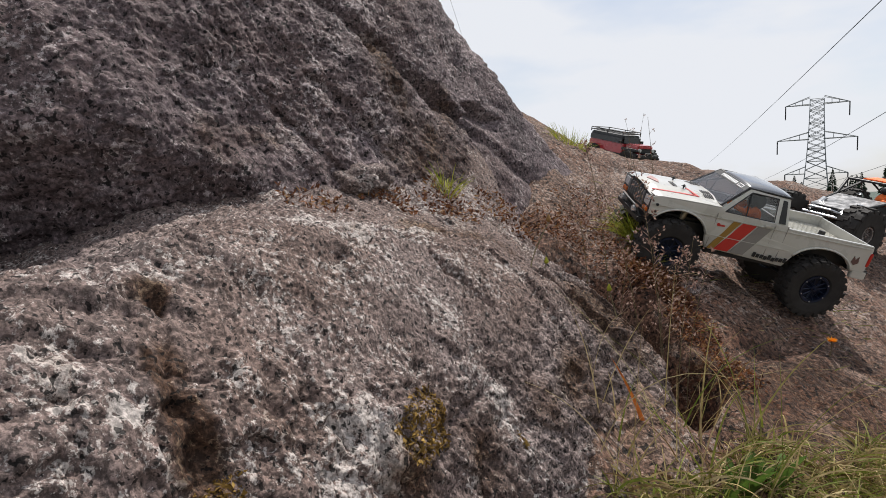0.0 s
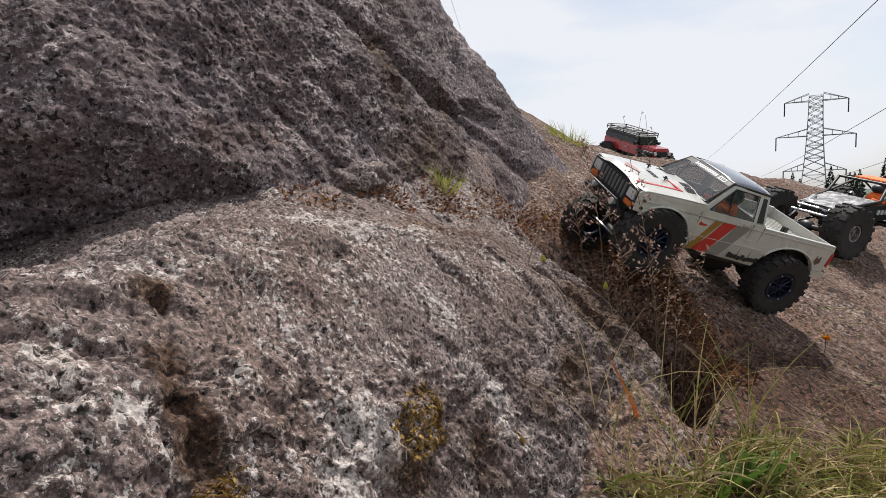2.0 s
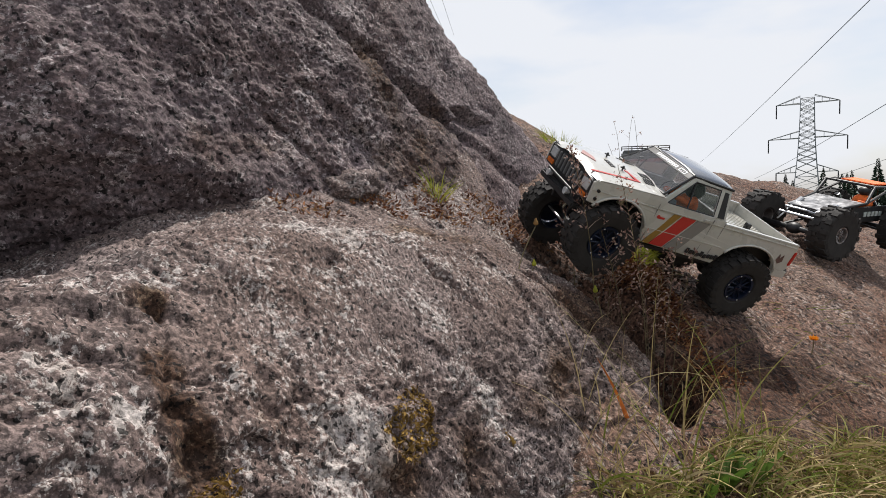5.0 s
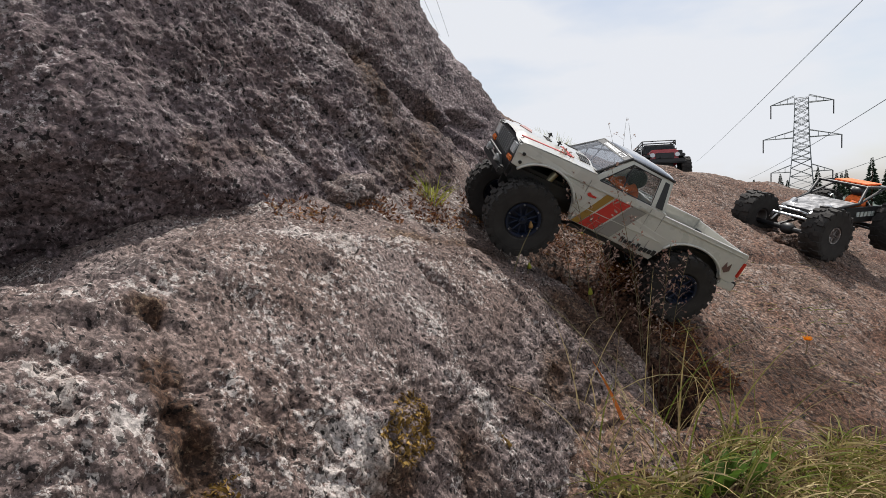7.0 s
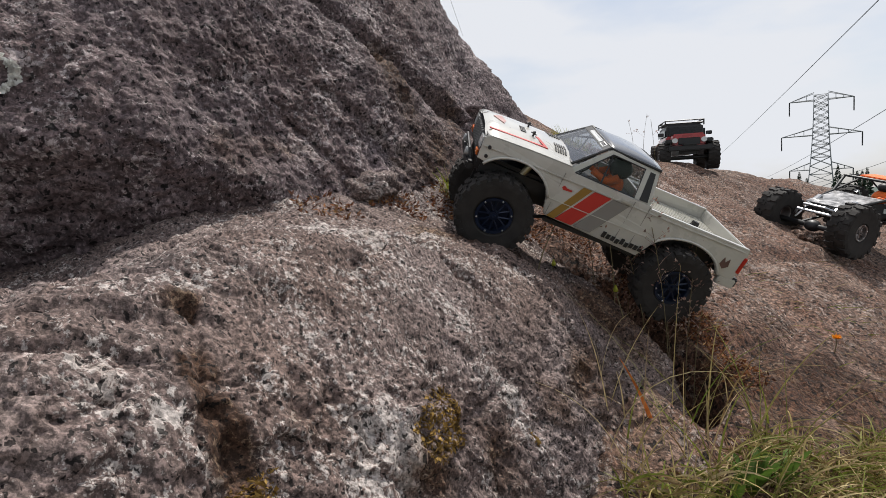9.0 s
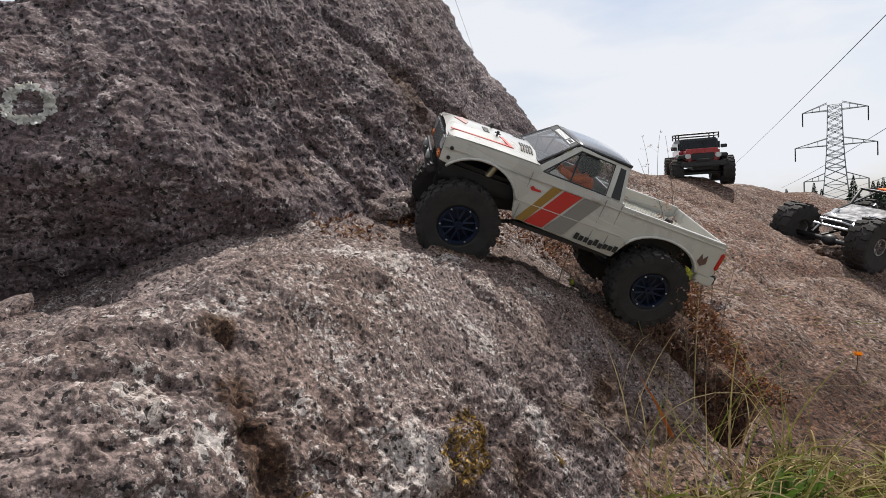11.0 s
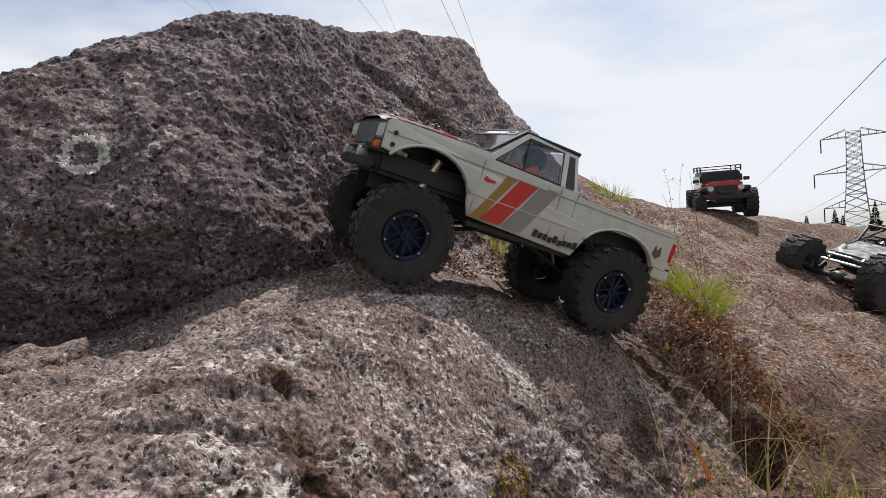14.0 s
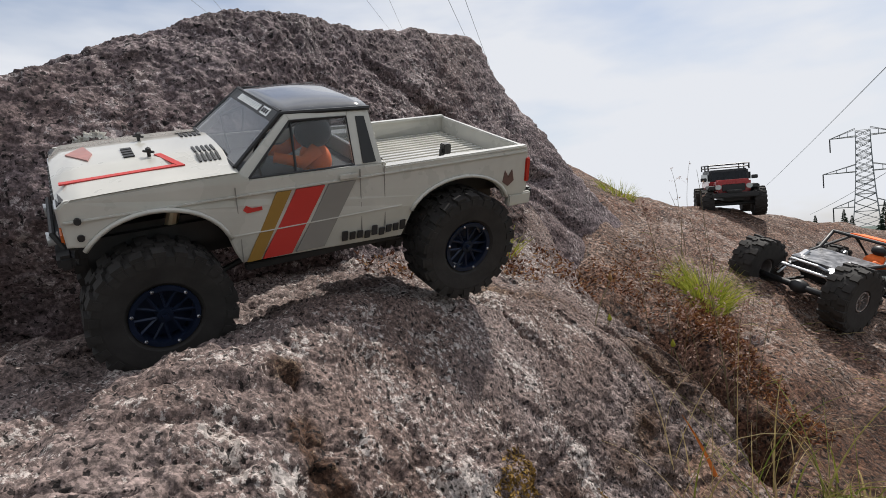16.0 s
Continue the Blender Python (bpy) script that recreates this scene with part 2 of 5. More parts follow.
POCKETS = [  # scoops of the outcrop: place along and across, half sizes, depth
    (0.302, -0.381, 0.008, 0.008, 0.018), (0.380, -0.387, 0.016, 0.008, 0.018), (0.491, -0.414, 0.018, 0.009, 0.018),
    (0.339, -0.305, 0.010, 0.008, 0.005), (0.395, -0.300, 0.012, 0.008, 0.005), (0.432, -0.420, 0.030, 0.012, 0.008), (0.279, -0.300, 0.012, 0.016, 0.005),
]
CRACKS = [  # joints with one crisp lip: two ends, width on the crisp and on the soft side, depth
    (0.250, -0.380, 0.278, -0.368, 0.002, 0.009, 0.010), (0.285, -0.378, 0.312, -0.369, 0.002, 0.010, 0.010),
    (0.302, -0.372, 0.284, -0.332, 0.0015, 0.006, 0.004), (0.284, -0.332, 0.278, -0.295, 0.0015, 0.009, 0.004),
    (0.548, -0.424, 0.610, -0.446, 0.012, 0.002, 0.007), (0.610, -0.446, 0.665, -0.432, 0.016, 0.002, 0.015),
    (0.665, -0.432, 0.660, -0.396, 0.003, 0.014, 0.022), (0.660, -0.396, 0.692, -0.364, 0.003, 0.010, 0.016),
    (0.350, -0.416, 0.372, -0.400, 0.002, 0.007, 0.006), (0.372, -0.314, 0.348, -0.296, 0.008, 0.002, 0.008), (0.452, -0.298, 0.425, -0.276, 0.007, 0.002, 0.007),
    (0.425, -0.276, 0.372, -0.284, 0.006, 0.002, 0.006), (0.900, -0.420, 0.935, -0.300, 0.003, 0.018, 0.014),
]
CRACKS += [
    (0.180, -0.370, 0.240, -0.345, 0.002, 0.012, 0.009), (0.200, -0.400, 0.245, -0.385, 0.002, 0.010, 0.007), (0.170, -0.330, 0.225, -0.318, 0.008, 0.002, 0.007),
    (0.780, -0.440, 0.820, -0.330, 0.003, 0.015, 0.008), (0.985, -0.430, 1.010, -0.300, 0.003, 0.014, 0.014), (0.450, -0.440, 0.520, -0.470, 0.010, 0.002, 0.006),
]
LICHEN = [  # pale crusts of the outcrop: place, half sizes, strength
    (0.541, -0.485, 0.075, 0.045, 0.9), (0.690, -0.480, 0.060, 0.035, 0.8), (0.403, -0.373, 0.020, 0.012, 0.8), (0.326, -0.322, 0.010, 0.008, 0.9),
    (0.250, -0.308, 0.012, 0.009, 0.9), (0.319, -0.396, 0.018, 0.010, 0.7), (0.262, -0.405, 0.025, 0.012, 0.8), (0.215, -0.330, 0.045, 0.030, 0.2),
    (0.412, -0.292, 0.024, 0.012, 0.9), (0.374, -0.280, 0.018, 0.008, 0.9), (0.595, -0.350, 0.030, 0.015, 0.5), (0.616, -0.296, 0.012, 0.018, 0.7), (0.440, -0.430, 0.050, 0.020, 0.7),
]
# dark moss and algae streaks; scoops and the right end get painted shade
ALGAE_SHADE = [
    (0.280, -0.300, 0.013, 0.022, 1.0), (0.276, -0.326, 0.008, 0.016, 0.9), (0.288, -0.335, 0.010, 0.014, 0.8), (0.340, -0.303, 0.012, 0.008, 0.3),
    (0.450, -0.280, 0.030, 0.012, 0.5), (0.560, -0.280, 0.030, 0.020, 0.5), (0.960, -0.330, 0.080, 0.060, 0.7), (0.800, -0.290, 0.060, 0.030, 0.6), (0.302, -0.381, 0.014, 0.010, 0.8), (0.690, -0.290, 0.03, 0.02, 0.5),
    (0.850, -0.500, 0.150, 0.040, 0.6),
]


def carve(a, b, pockets, cracks):
    """How deep the scoops and joints of a face are at (a, b)."""
    k = 0.0
    for ca, cb, ra, rb, deep in pockets:
        q = ((a - ca) / ra) ** 2 + ((b - cb) / rb) ** 2
        if q < 6:
            k += deep * math.exp(-q * q)
    for a0, b0, a1, b1, crisp, wide, deep in cracks:
        da, db = a1 - a0, b1 - b0
        size = da * da + db * db
        f = ((a - a0) * da + (b - b0) * db) / size
        if -0.3 < f < 1.3:
            g = min(max(f, 0.0), 1.0)
            pa, pb = a - a0 - g * da, b - b0 - g * db
            d = math.hypot(pa, pb)
            r = crisp if pa * db - pb * da > 0 else wide
            if d < 3 * r:
                k += deep * math.exp(-(d / r) ** 2)
    return k


def outcrop_at(u, w):
    z = outcrop_top(u, w)
    x, y = AX * u + AY * w, AY * u - AX * w
    wob = 0.006 * noise.noise((x * 30, y * 30, z * 30)), 0.006 * noise.noise((x * 30, y * 30, z * 30 + 7))
    k = 0.010 * fbm(x, y, z, 7, 3, 0.5)
    k += 0.0042 * fbm(x, y, z, 38, 4, 0.68)
    near = noise.voronoi((x * 17 + wob[0] * 30, y * 17 + wob[1] * 30, z * 17))[1][0]
    k += 0.0075 * noise.noise(near * 2.7)                                     # angular flakes
    near = noise.voronoi((x * 48, y * 48, z * 48))[1][0]
    k += 0.0030 * noise.noise(near * 2.7)
    c = noise.noise((x * 9 + 0.7 * noise.noise((x * 14, y * 14, z * 14)), y * 7, z * 12 + 2))          # hair joints
    k -= 0.0035 * max(0.0, 1 - abs(c) / 0.03)
    chip = noise.noise((x * 24, y * 24, z * 24 + 9))
    k -= 0.0040 * min(max((chip - 0.25) / 0.04, 0), 1)
    chip = noise.noise((x * 52, y * 44, z * 60))
    k -= 0.0026 * min(max((chip - 0.2) / 0.06, 0), 1)
    k -= carve(u + wob[0], w + 0.6 * wob[1], POCKETS, CRACKS)
    side = min(1, max(0, (w + 0.36) / 0.06))
    return (x + AY * k * side, y - AX * k * side, z + k * (1 - 0.6 * side))


US, WS = spread(-0.45, 0.12, 150) + spread(0.1215, 1.22, 720), spread(-0.95, -0.50, 100) + spread(-0.4975, -0.2, 300)
outcrop = sheet("rock_outcrop", US, WS, outcrop_at, ROCK_NEAR)
write_cover(outcrop, np.array([(u, w) for w in WS for u in US]), (("lichen", LICHEN), ("stain", ALGAE_SHADE)))
tagged(outcrop, "grey lichen-blotched granite outcrop with a rounded shelf top", "rock")

# ---- the boulder ----
BC = Vector((0.75, -1.15, 0.6))                 # centre, in (along, towards the grass, up)
FACETS = [  # a point on each face and its outward normal
    ((0.5, -0.658, 0.60), (-0.396, 1.0, 0.709)),
    ((0.357, -0.755, 0.618), (-0.60, 1.0, -0.80)),
    ((0.3, -0.797, 0.60), (-0.604, 1.0, 0.357)),
    ((0.85, -0.700, 0.60), (0.0, 1.0, 0.40)),
    ((1.70, -0.80, 0.50), (1.15, 0.1, 1.0)),
    ((0.7, -1.0, 0.980), (-0.14, 0.10, 1.0)),
    ((0.42, -1.15, 0.885), (-0.50, 0.05, 1.0)),
    ((-0.3, -1.2, 0.5), (-1.0, 0.0, 0.2)),
    ((0.8, -1.75, 0.5), (0.0, -1.0, 0.3)),
    ((0.8, -1.2, 0.2), (0.0, 0.0, -1.0)),
    ((1.8, -0.9, 0.4), (1.0, 0.1, 0.1)),
]
FACETS = [(Vector(n).normalized(), (Vector(p) - BC).dot(Vector(n).normalized())) for p, n in FACETS]


LEDGES = [  # joints of the boulder's face, by place along and height: two ends, crisp and soft side, depth
    (0.880, 0.900, 0.960, 0.815, 0.030, 0.005, 0.030), (0.960, 0.815, 1.040, 0.800, 0.030, 0.006, 0.026), (1.040, 0.800, 1.130, 0.735, 0.036, 0.006, 0.040),
    (1.130, 0.735, 1.240, 0.665, 0.036, 0.006, 0.034), (1.240, 0.665, 1.420, 0.540, 0.032, 0.008, 0.026), (0.800, 0.700, 0.900, 0.600, 0.030, 0.006, 0.014),
    (1.255, 0.715, 1.350, 0.700, 0.050, 0.004, 0.050), (0.700, 0.640, 0.780, 0.560, 0.020, 0.005, 0.010), (1.290, 0.830, 1.250, 0.720, 0.026, 0.006, 0.030),
]
BARE = [(0.44, 0.585, 0.09, 0.014, 0.5), (0.78, 0.66, 0.05, 0.10, 0.45), (0.90, 0.62, 0.05, 0.05, 0.5), (0.98, 0.90, 0.05, 0.12, 0.4), (0.36, 0.70, 0.016, 0.016, 0.6), (0.74, 0.60, 0.10, 0.04, 0.4)]
# darkened patches of the face: overhang shade below the ledges, put into the colour
LEDGE_SHADE = [(0.98, 0.74, 0.05, 0.08, 0.6), (1.14, 0.70, 0.05, 0.05, 0.6), (1.05, 0.58, 0.15, 0.08, 0.5), (0.60, 0.60, 0.08, 0.03, 0.5)]


def boulder_at(a, e):
    d = Vector((math.sin(a) * math.cos(e), math.cos(a) * math.cos(e), math.sin(e)))
    s = sum((max(0.0, n.dot(d)) / h) ** 70 for n, h in FACETS)
    p = BC + d * s ** (-1 / 70)
    x, y, z = AX * p.x + AY * p.y, AY * p.x - AX * p.y, p.z
    k = 0.022 * fbm(x, y, z, 3.0, 3, 0.5)
    k += 0.010 * fbm(x * 1.6 + 4, y * 1.6, z * 0.7, 7, 3, 0.5)              # runnels down the face
    k += 0.0072 * fbm(x, y, z, 26, 4, 0.70)                                 # knobbly weathered skin
    k -= 0.010 * max(0.0, noise.noise((x * 11, y * 11, z * 14)) - 0.35)
    near = noise.voronoi((x * 13, y * 13, z * 13))[1][0]
    k += 0.0080 * noise.noise(near * 2.7)
    if p.y > -1.0:
        k -= carve(p.x + 0.02 * noise.noise((x * 9, y * 9, z * 9)), p.z + 0.02 * noise.noise((x * 9, y * 9, z * 9 + 5)), (), LEDGES)
    dx, dy = AX * d.x + AY * d.y, AY * d.x - AX * d.y
    return (x + dx * k, y + dy * k, z + d.z * k)


boulder = sheet("boulder", spread(-2.0, 1.9, 760), spread(-0.7, 1.4, 440), boulder_at, ROCK_BOULDER)
spots = np.empty(len(boulder.data.vertices) * 3)
boulder.data.vertices.foreach_get("co", spots)
spots = spots.reshape(-1, 3)
write_cover(boulder, np.stack([AX * spots[:, 0] + AY * spots[:, 1], spots[:, 2]], 1), (("lichen", BARE), ("stain", LEDGE_SHADE)))
tagged(boulder, "huge dark granite boulder resting on the outcrop", "boulder")

# ---- building helpers ----
def part(name, bm, material, parent=None, label="", smooth=False):
    """Links a bmesh as one mesh object, under a thing or a part."""
    me = bpy.data.meshes.new(name)
    bm.to_mesh(me)
    bm.free()
    for m in material if isinstance(material, (list, tuple)) else (material,):
        me.materials.append(m)
    if smooth:
        me.polygons.foreach_set("use_smooth", [True] * len(me.polygons))
    ob = new(name, me)
    ob.parent = parent
    return tagged(ob, label) if label else ob


def again(ob, m, parent):
    """Another object on the same mesh."""
    o = new(ob.name.split(".")[0], ob.data)
    o.parent, o.matrix_basis = parent, m
    return o


def add_box(bm, x0, x1, y0, y1, z0, z1, bevel=0.0, taper=0.0):
    c = Vector(((x0 + x1) / 2, (y0 + y1) / 2, (z0 + z1) / 2))
    g = bmesh.ops.create_cube(bm, size=1, matrix=Matrix.Translation(c) @ Matrix.Diagonal((x1 - x0, y1 - y0, z1 - z0, 1)))
    if taper:
        for v in g["verts"]:
            if v.co.z > c.z:
                v.co.x, v.co.y = c.x + (v.co.x - c.x) * (1 - taper), c.y + (v.co.y - c.y) * (1 - taper)
    if bevel:
        edges = list({e for v in g["verts"] for e in v.link_edges})
        bmesh.ops.bevel(bm, geom=edges, offset=bevel, segments=2, affect="EDGES")
    return bm


def add_rod(bm, a, b, r, r2=None, seg=8):
    a, b = Vector(a), Vector(b)
    d = b - a
    q = d.to_track_quat("Z", "Y").to_matrix().to_4x4()
    bmesh.ops.create_cone(bm, cap_ends=True, segments=seg, radius1=r, radius2=r if r2 is None else r2, depth=d.length,
                          matrix=Matrix.Translation((a + b) / 2) @ q)
    return bm


def add_tube(bm, pts, r, seg=6, r_end=None):
    rings = []
    pts = [Vector(p) for p in pts]
    n = len(pts)
    for i, p in enumerate(pts):
        d = pts[min(i + 1, n - 1)] - pts[max(i - 1, 0)]
        q = d.to_track_quat("Z", "Y").to_matrix()
        rr = r if r_end is None else r + (r_end - r) * i / (n - 1)
        rings.append([bm.verts.new(p + q @ Vector((rr * math.cos(k * 2 * math.pi / seg), rr * math.sin(k * 2 * math.pi / seg), 0))) for k in range(seg)])
    for a, b in zip(rings, rings[1:]):
        for k in range(seg):
            bm.faces.new((a[k], a[(k + 1) % seg], b[(k + 1) % seg], b[k]))
    bm.faces.new(rings[0][::-1])
    bm.faces.new(rings[-1])
    return bm


def add_prism(bm, poly, y0, y1, lean=None, bevel=0.0):
    """A side panel: an outline in (x, z), as thick as y0 to y1; lean(z) shifts it inwards."""
    f = lean or (lambda z: 0.0)
    s = 1 if y1 + y0 > 0 else -1
    a = [bm.verts.new((x, y0 - s * f(z), z)) for x, z in poly]
    b = [bm.verts.new((x, y1 - s * f(z), z)) for x, z in poly]
    n = len(poly)
    faces = [bm.faces.new(a), bm.faces.new(b[::-1])]
    for i in range(n):
        faces.append(bm.faces.new((a[i], b[i], b[(i + 1) % n], a[(i + 1) % n])))
    bmesh.ops.recalc_face_normals(bm, faces=faces)
    if bevel:
        rim = [e for e in faces[0].edges] + [e for e in faces[1].edges]
        bmesh.ops.bevel(bm, geom=rim, offset=bevel, segments=2, affect="EDGES")
    return bm


def add_slab(bm, quad, thick):
    """A flat plate on four corners."""
    q = [Vector(p) for p in quad]
    n = (q[1] - q[0]).cross(q[2] - q[0]).normalized() * thick
    a = [bm.verts.new(p) for p in q]
    b = [bm.verts.new(p - n) for p in q]
    m = len(q)
    faces = [bm.faces.new(a), bm.faces.new(b[::-1])] + [bm.faces.new((a[i], b[i], b[(i + 1) % m], a[(i + 1) % m])) for i in range(m)]
    bmesh.ops.recalc_face_normals(bm, faces=faces)
    return bm


def add_lathe(bm, profile, seg=40):
    """Turns (radius, y) round the y axis."""
    rings = [[bm.verts.new((r * math.cos(k * 2 * math.pi / seg), y, r * math.sin(k * 2 * math.pi / seg))) for k in range(seg)] for r, y in profile]
    for a, b in zip(rings, rings[1:]):
        for k in range(seg):
            bm.faces.new((a[k], a[(k + 1) % seg], b[(k + 1) % seg], b[k]))
    return bm


# ---- materials of the cars ----
PAINT = plain("ivory_paint", (0.50, 0.485, 0.435), 0.30, 0.0, 0.10, 14, coat=0.8)
ROOF = plain("charcoal_roof", (0.045, 0.048, 0.055), 0.20, 0.0, 0.12, 20, coat=1.0)
BLACK = plain("black_plastic", (0.018, 0.018, 0.019), 0.5, 0.0, 0.25, 60)
RUBBER = plain("dusty_rubber", (0.030, 0.027, 0.025), 0.8, 0.0, 0.35, 45, 0.5, 0.3)
BLUE_RIM = plain("dark_blue_rim", (0.012, 0.020, 0.045), 0.35, 0.4, 0.2, 60)
STEEL = plain("steel", (0.55, 0.55, 0.55), 0.3, 1.0, 0.1, 80)
BRASS = plain("shock_alloy", (0.50, 0.44, 0.32), 0.35, 0.9, 0.1, 80)
RED = plain("red_vinyl", (0.50, 0.035, 0.028), 0.4, 0, 0.06, 20)
GOLD = plain("ochre_vinyl", (0.30, 0.17, 0.035), 0.4, 0, 0.06, 20)
GREY = plain("grey_vinyl", (0.23, 0.215, 0.195), 0.42, 0, 0.06, 20)
ORANGE = plain("orange_suit", (0.85, 0.16, 0.02), 0.7, 0, 0.12, 90)
AMBER = plain("amber_lens", (0.55, 0.13, 0.02), 0.2, 0, 0.05, 50)
LAMP_RED = plain("red_lens", (0.45, 0.03, 0.02), 0.2, 0, 0.05, 50)
LENS = plain("lamp_glass", (0.65, 0.66, 0.66), 0.12, 0.3, 0.05, 50)
MAROON = plain("maroon_paint", (0.38, 0.035, 0.04), 0.3, 0, 0.1, 12, coat=0.5)
WORN = plain("worn_steel", (0.30, 0.27, 0.26), 0.45, 0.8, 0.3, 90)
SILVER = plain("scuffed_silver", (0.15, 0.15, 0.155), 0.35, 0.6, 0.9, 48)


def glass_material(name, tint):
    """Thin tinted plastic glazing: clear through, glossy at a slant."""
    m, n, l, bsdf = nodes_of(name)
    clear, gloss, mix, slant = (n.new("ShaderNode" + k) for k in ("BsdfTransparent", "BsdfGlossy", "MixShader", "LayerWeight"))
    clear.inputs["Color"].default_value = (*tint, 1)
    gloss.inputs["Roughness"].default_value = 0.05
    slant.inputs["Blend"].default_value = 0.5
    share = ramp_node(n, l, slant.outputs["Facing"], [(0.0, grey(0.03)), (0.5, grey(0.10)), (0.8, grey(0.30)), (1.0, grey(0.8))])
    l.new(share.outputs["Color"], mix.inputs[0])
    l.new(clear.outputs[0], mix.inputs[1])
    l.new(gloss.outputs[0], mix.inputs[2])
    l.new(mix.outputs[0], n["Material Output"].inputs["Surface"])
    return m


GLASS = glass_material("clear_lexan", (0.80, 0.81, 0.82))
DARK_GLASS = glass_material("dark_glass", (0.10, 0.11, 0.12))


LED, led_nodes, led_links, led_shader = nodes_of("lit_led")
led_shader.inputs["Emission Color"].default_value, led_shader.inputs["Emission Strength"].default_value = (1.0, 1.0, 1.0, 1), 4.0


# ---- wheels ----
def make_tyre(r, width, lugs, r_rim):
    bm = bmesh.new()
    h = width / 2
    prof = [(r_rim, -h * 0.72), (r_rim + 0.004, -h * 0.9), (r * 0.80, -h), (r * 0.93, -h * 0.96), (r * 0.955, -h * 0.8), (r * 0.965, 0),
            (r * 0.955, h * 0.8), (r * 0.93, h * 0.96), (r * 0.80, h), (r_rim + 0.004, h * 0.9), (r_rim, h * 0.72)]
    add_lathe(bm, prof, 44)
    return bm


def make_tread(r, width, lugs):
    bm = bmesh.new()
    h = width / 2
    for i in range(lugs):
        for s, shift in ((1, 0), (-1, 0.5)):
            a = (i + shift) * 2 * math.pi / lugs
            for y0, y1, rr, rad in ((0.38, 1.0, 0.10, 1.0), (0.02, 0.36, 0.085, 1.0)):
                turn = Matrix.Rotation(-a - (0.06 if y0 < 0.3 else 0), 4, "Y")
                m = turn @ Matrix.Translation((r * 0.965, s * h * (y0 + y1) / 2, 0)) @ Matrix.Diagonal((r * 0.075, h * (y1 - y0), r * rr * 1.7, 1))
                bmesh.ops.create_cube(bm, size=1, matrix=m)
            m = Matrix.Rotation(-a, 4, "Y") @ Matrix.Translation((r * 0.89, s * h * 0.985, 0)) @ Matrix.Diagonal((r * 0.12, h * 0.09, r * 0.12, 1))
            bmesh.ops.create_cube(bm, size=1, matrix=m)
    return bm


def make_rim(r, width, spokes):
    bm = bmesh.new()
    h = width / 2
    add_lathe(bm, [(r, -h * 0.8), (r * 0.93, -h * 0.75), (r * 0.88, 0), (r * 0.9, h * 0.5), (r * 0.97, h * 0.72), (r * 1.02, h * 0.80), (r * 1.0, h * 0.86), (r * 0.86, h * 0.84), (r * 0.84, h * 0.55)], 36)
    add_lathe(bm, [(0.0005, h * 0.30), (r * 0.84, h * 0.26), (r * 0.84, h * 0.22), (0.0005, h * 0.20)], 24)
    for i in range(spokes):
        a = i * 2 * math.pi / spokes
        for da in (-0.16, 0.16):
            p = Vector((math.cos(a) * r * 0.24, h * 0.62, math.sin(a) * r * 0.24))
            q = Vector((math.cos(a + da * 1.7) * r * 0.86, h * 0.66, math.sin(a + da * 1.7) * r * 0.86))
            add_rod(bm, p, q, r * 0.055, r * 0.05, 5)
    add_rod(bm, (0, h * 0.2, 0), (0, h * 0.74, 0), r * 0.27, r * 0.24, 14)
    add_rod(bm, (0, h * 0.70, 0), (0, h * 0.92, 0), r * 0.10, r * 0.09, 6)
    return bm


def make_wheel(parent, at, flip, r, width, lugs, r_rim, tyre_mat, rim_mat, share=None):
    """A wheel: an empty at the hub, with tyre, rim and bolts."""
    hub = new("wheel")
    hub.parent = parent
    hub.matrix_basis = Matrix.Translation(at) @ (Matrix.Rotation(math.pi, 4, "Z") if flip else Matrix())
    if share:
        for src in share.children:
            again(src, src.matrix_basis.copy(), hub)
    else:
        part("tyre", make_tyre(r, width, lugs, r_rim), tyre_mat, hub, "knobbly dusty black rubber tyre")
        tagged(part("tread", make_tread(r, width, lugs), tyre_mat, hub, "blocky rubber tread lugs"), kind="stuff")
        part("rim", make_rim(r_rim, width, 6), rim_mat, hub, "spoked beadlock rim", smooth=False)
        first = None
        for i in range(6):
            a = (i + 0.5) * math.pi / 3
            m = Matrix.Translation((math.cos(a) * r_rim * 0.93, width * 0.435, math.sin(a) * r_rim * 0.93))
            if first is None:
                bm = bmesh.new()
                bmesh.ops.create_icosphere(bm, subdivisions=1, radius=r_rim * 0.062)
                first = part("bolt", bm, STEEL, hub, "bright steel bolt")
                first.matrix_basis = m
            else:
                again(first, m, hub)
    return hub


# ---- the ivory truck ----
HALF = 0.095


def arch(cx, cz, rx, rz, a0, a1, n=9):
    return [(cx + rx * math.cos(radians(a0 + (a1 - a0) * i / n)), cz + rz * math.sin(radians(a0 + (a1 - a0) * i / n))) for i in range(n + 1)]


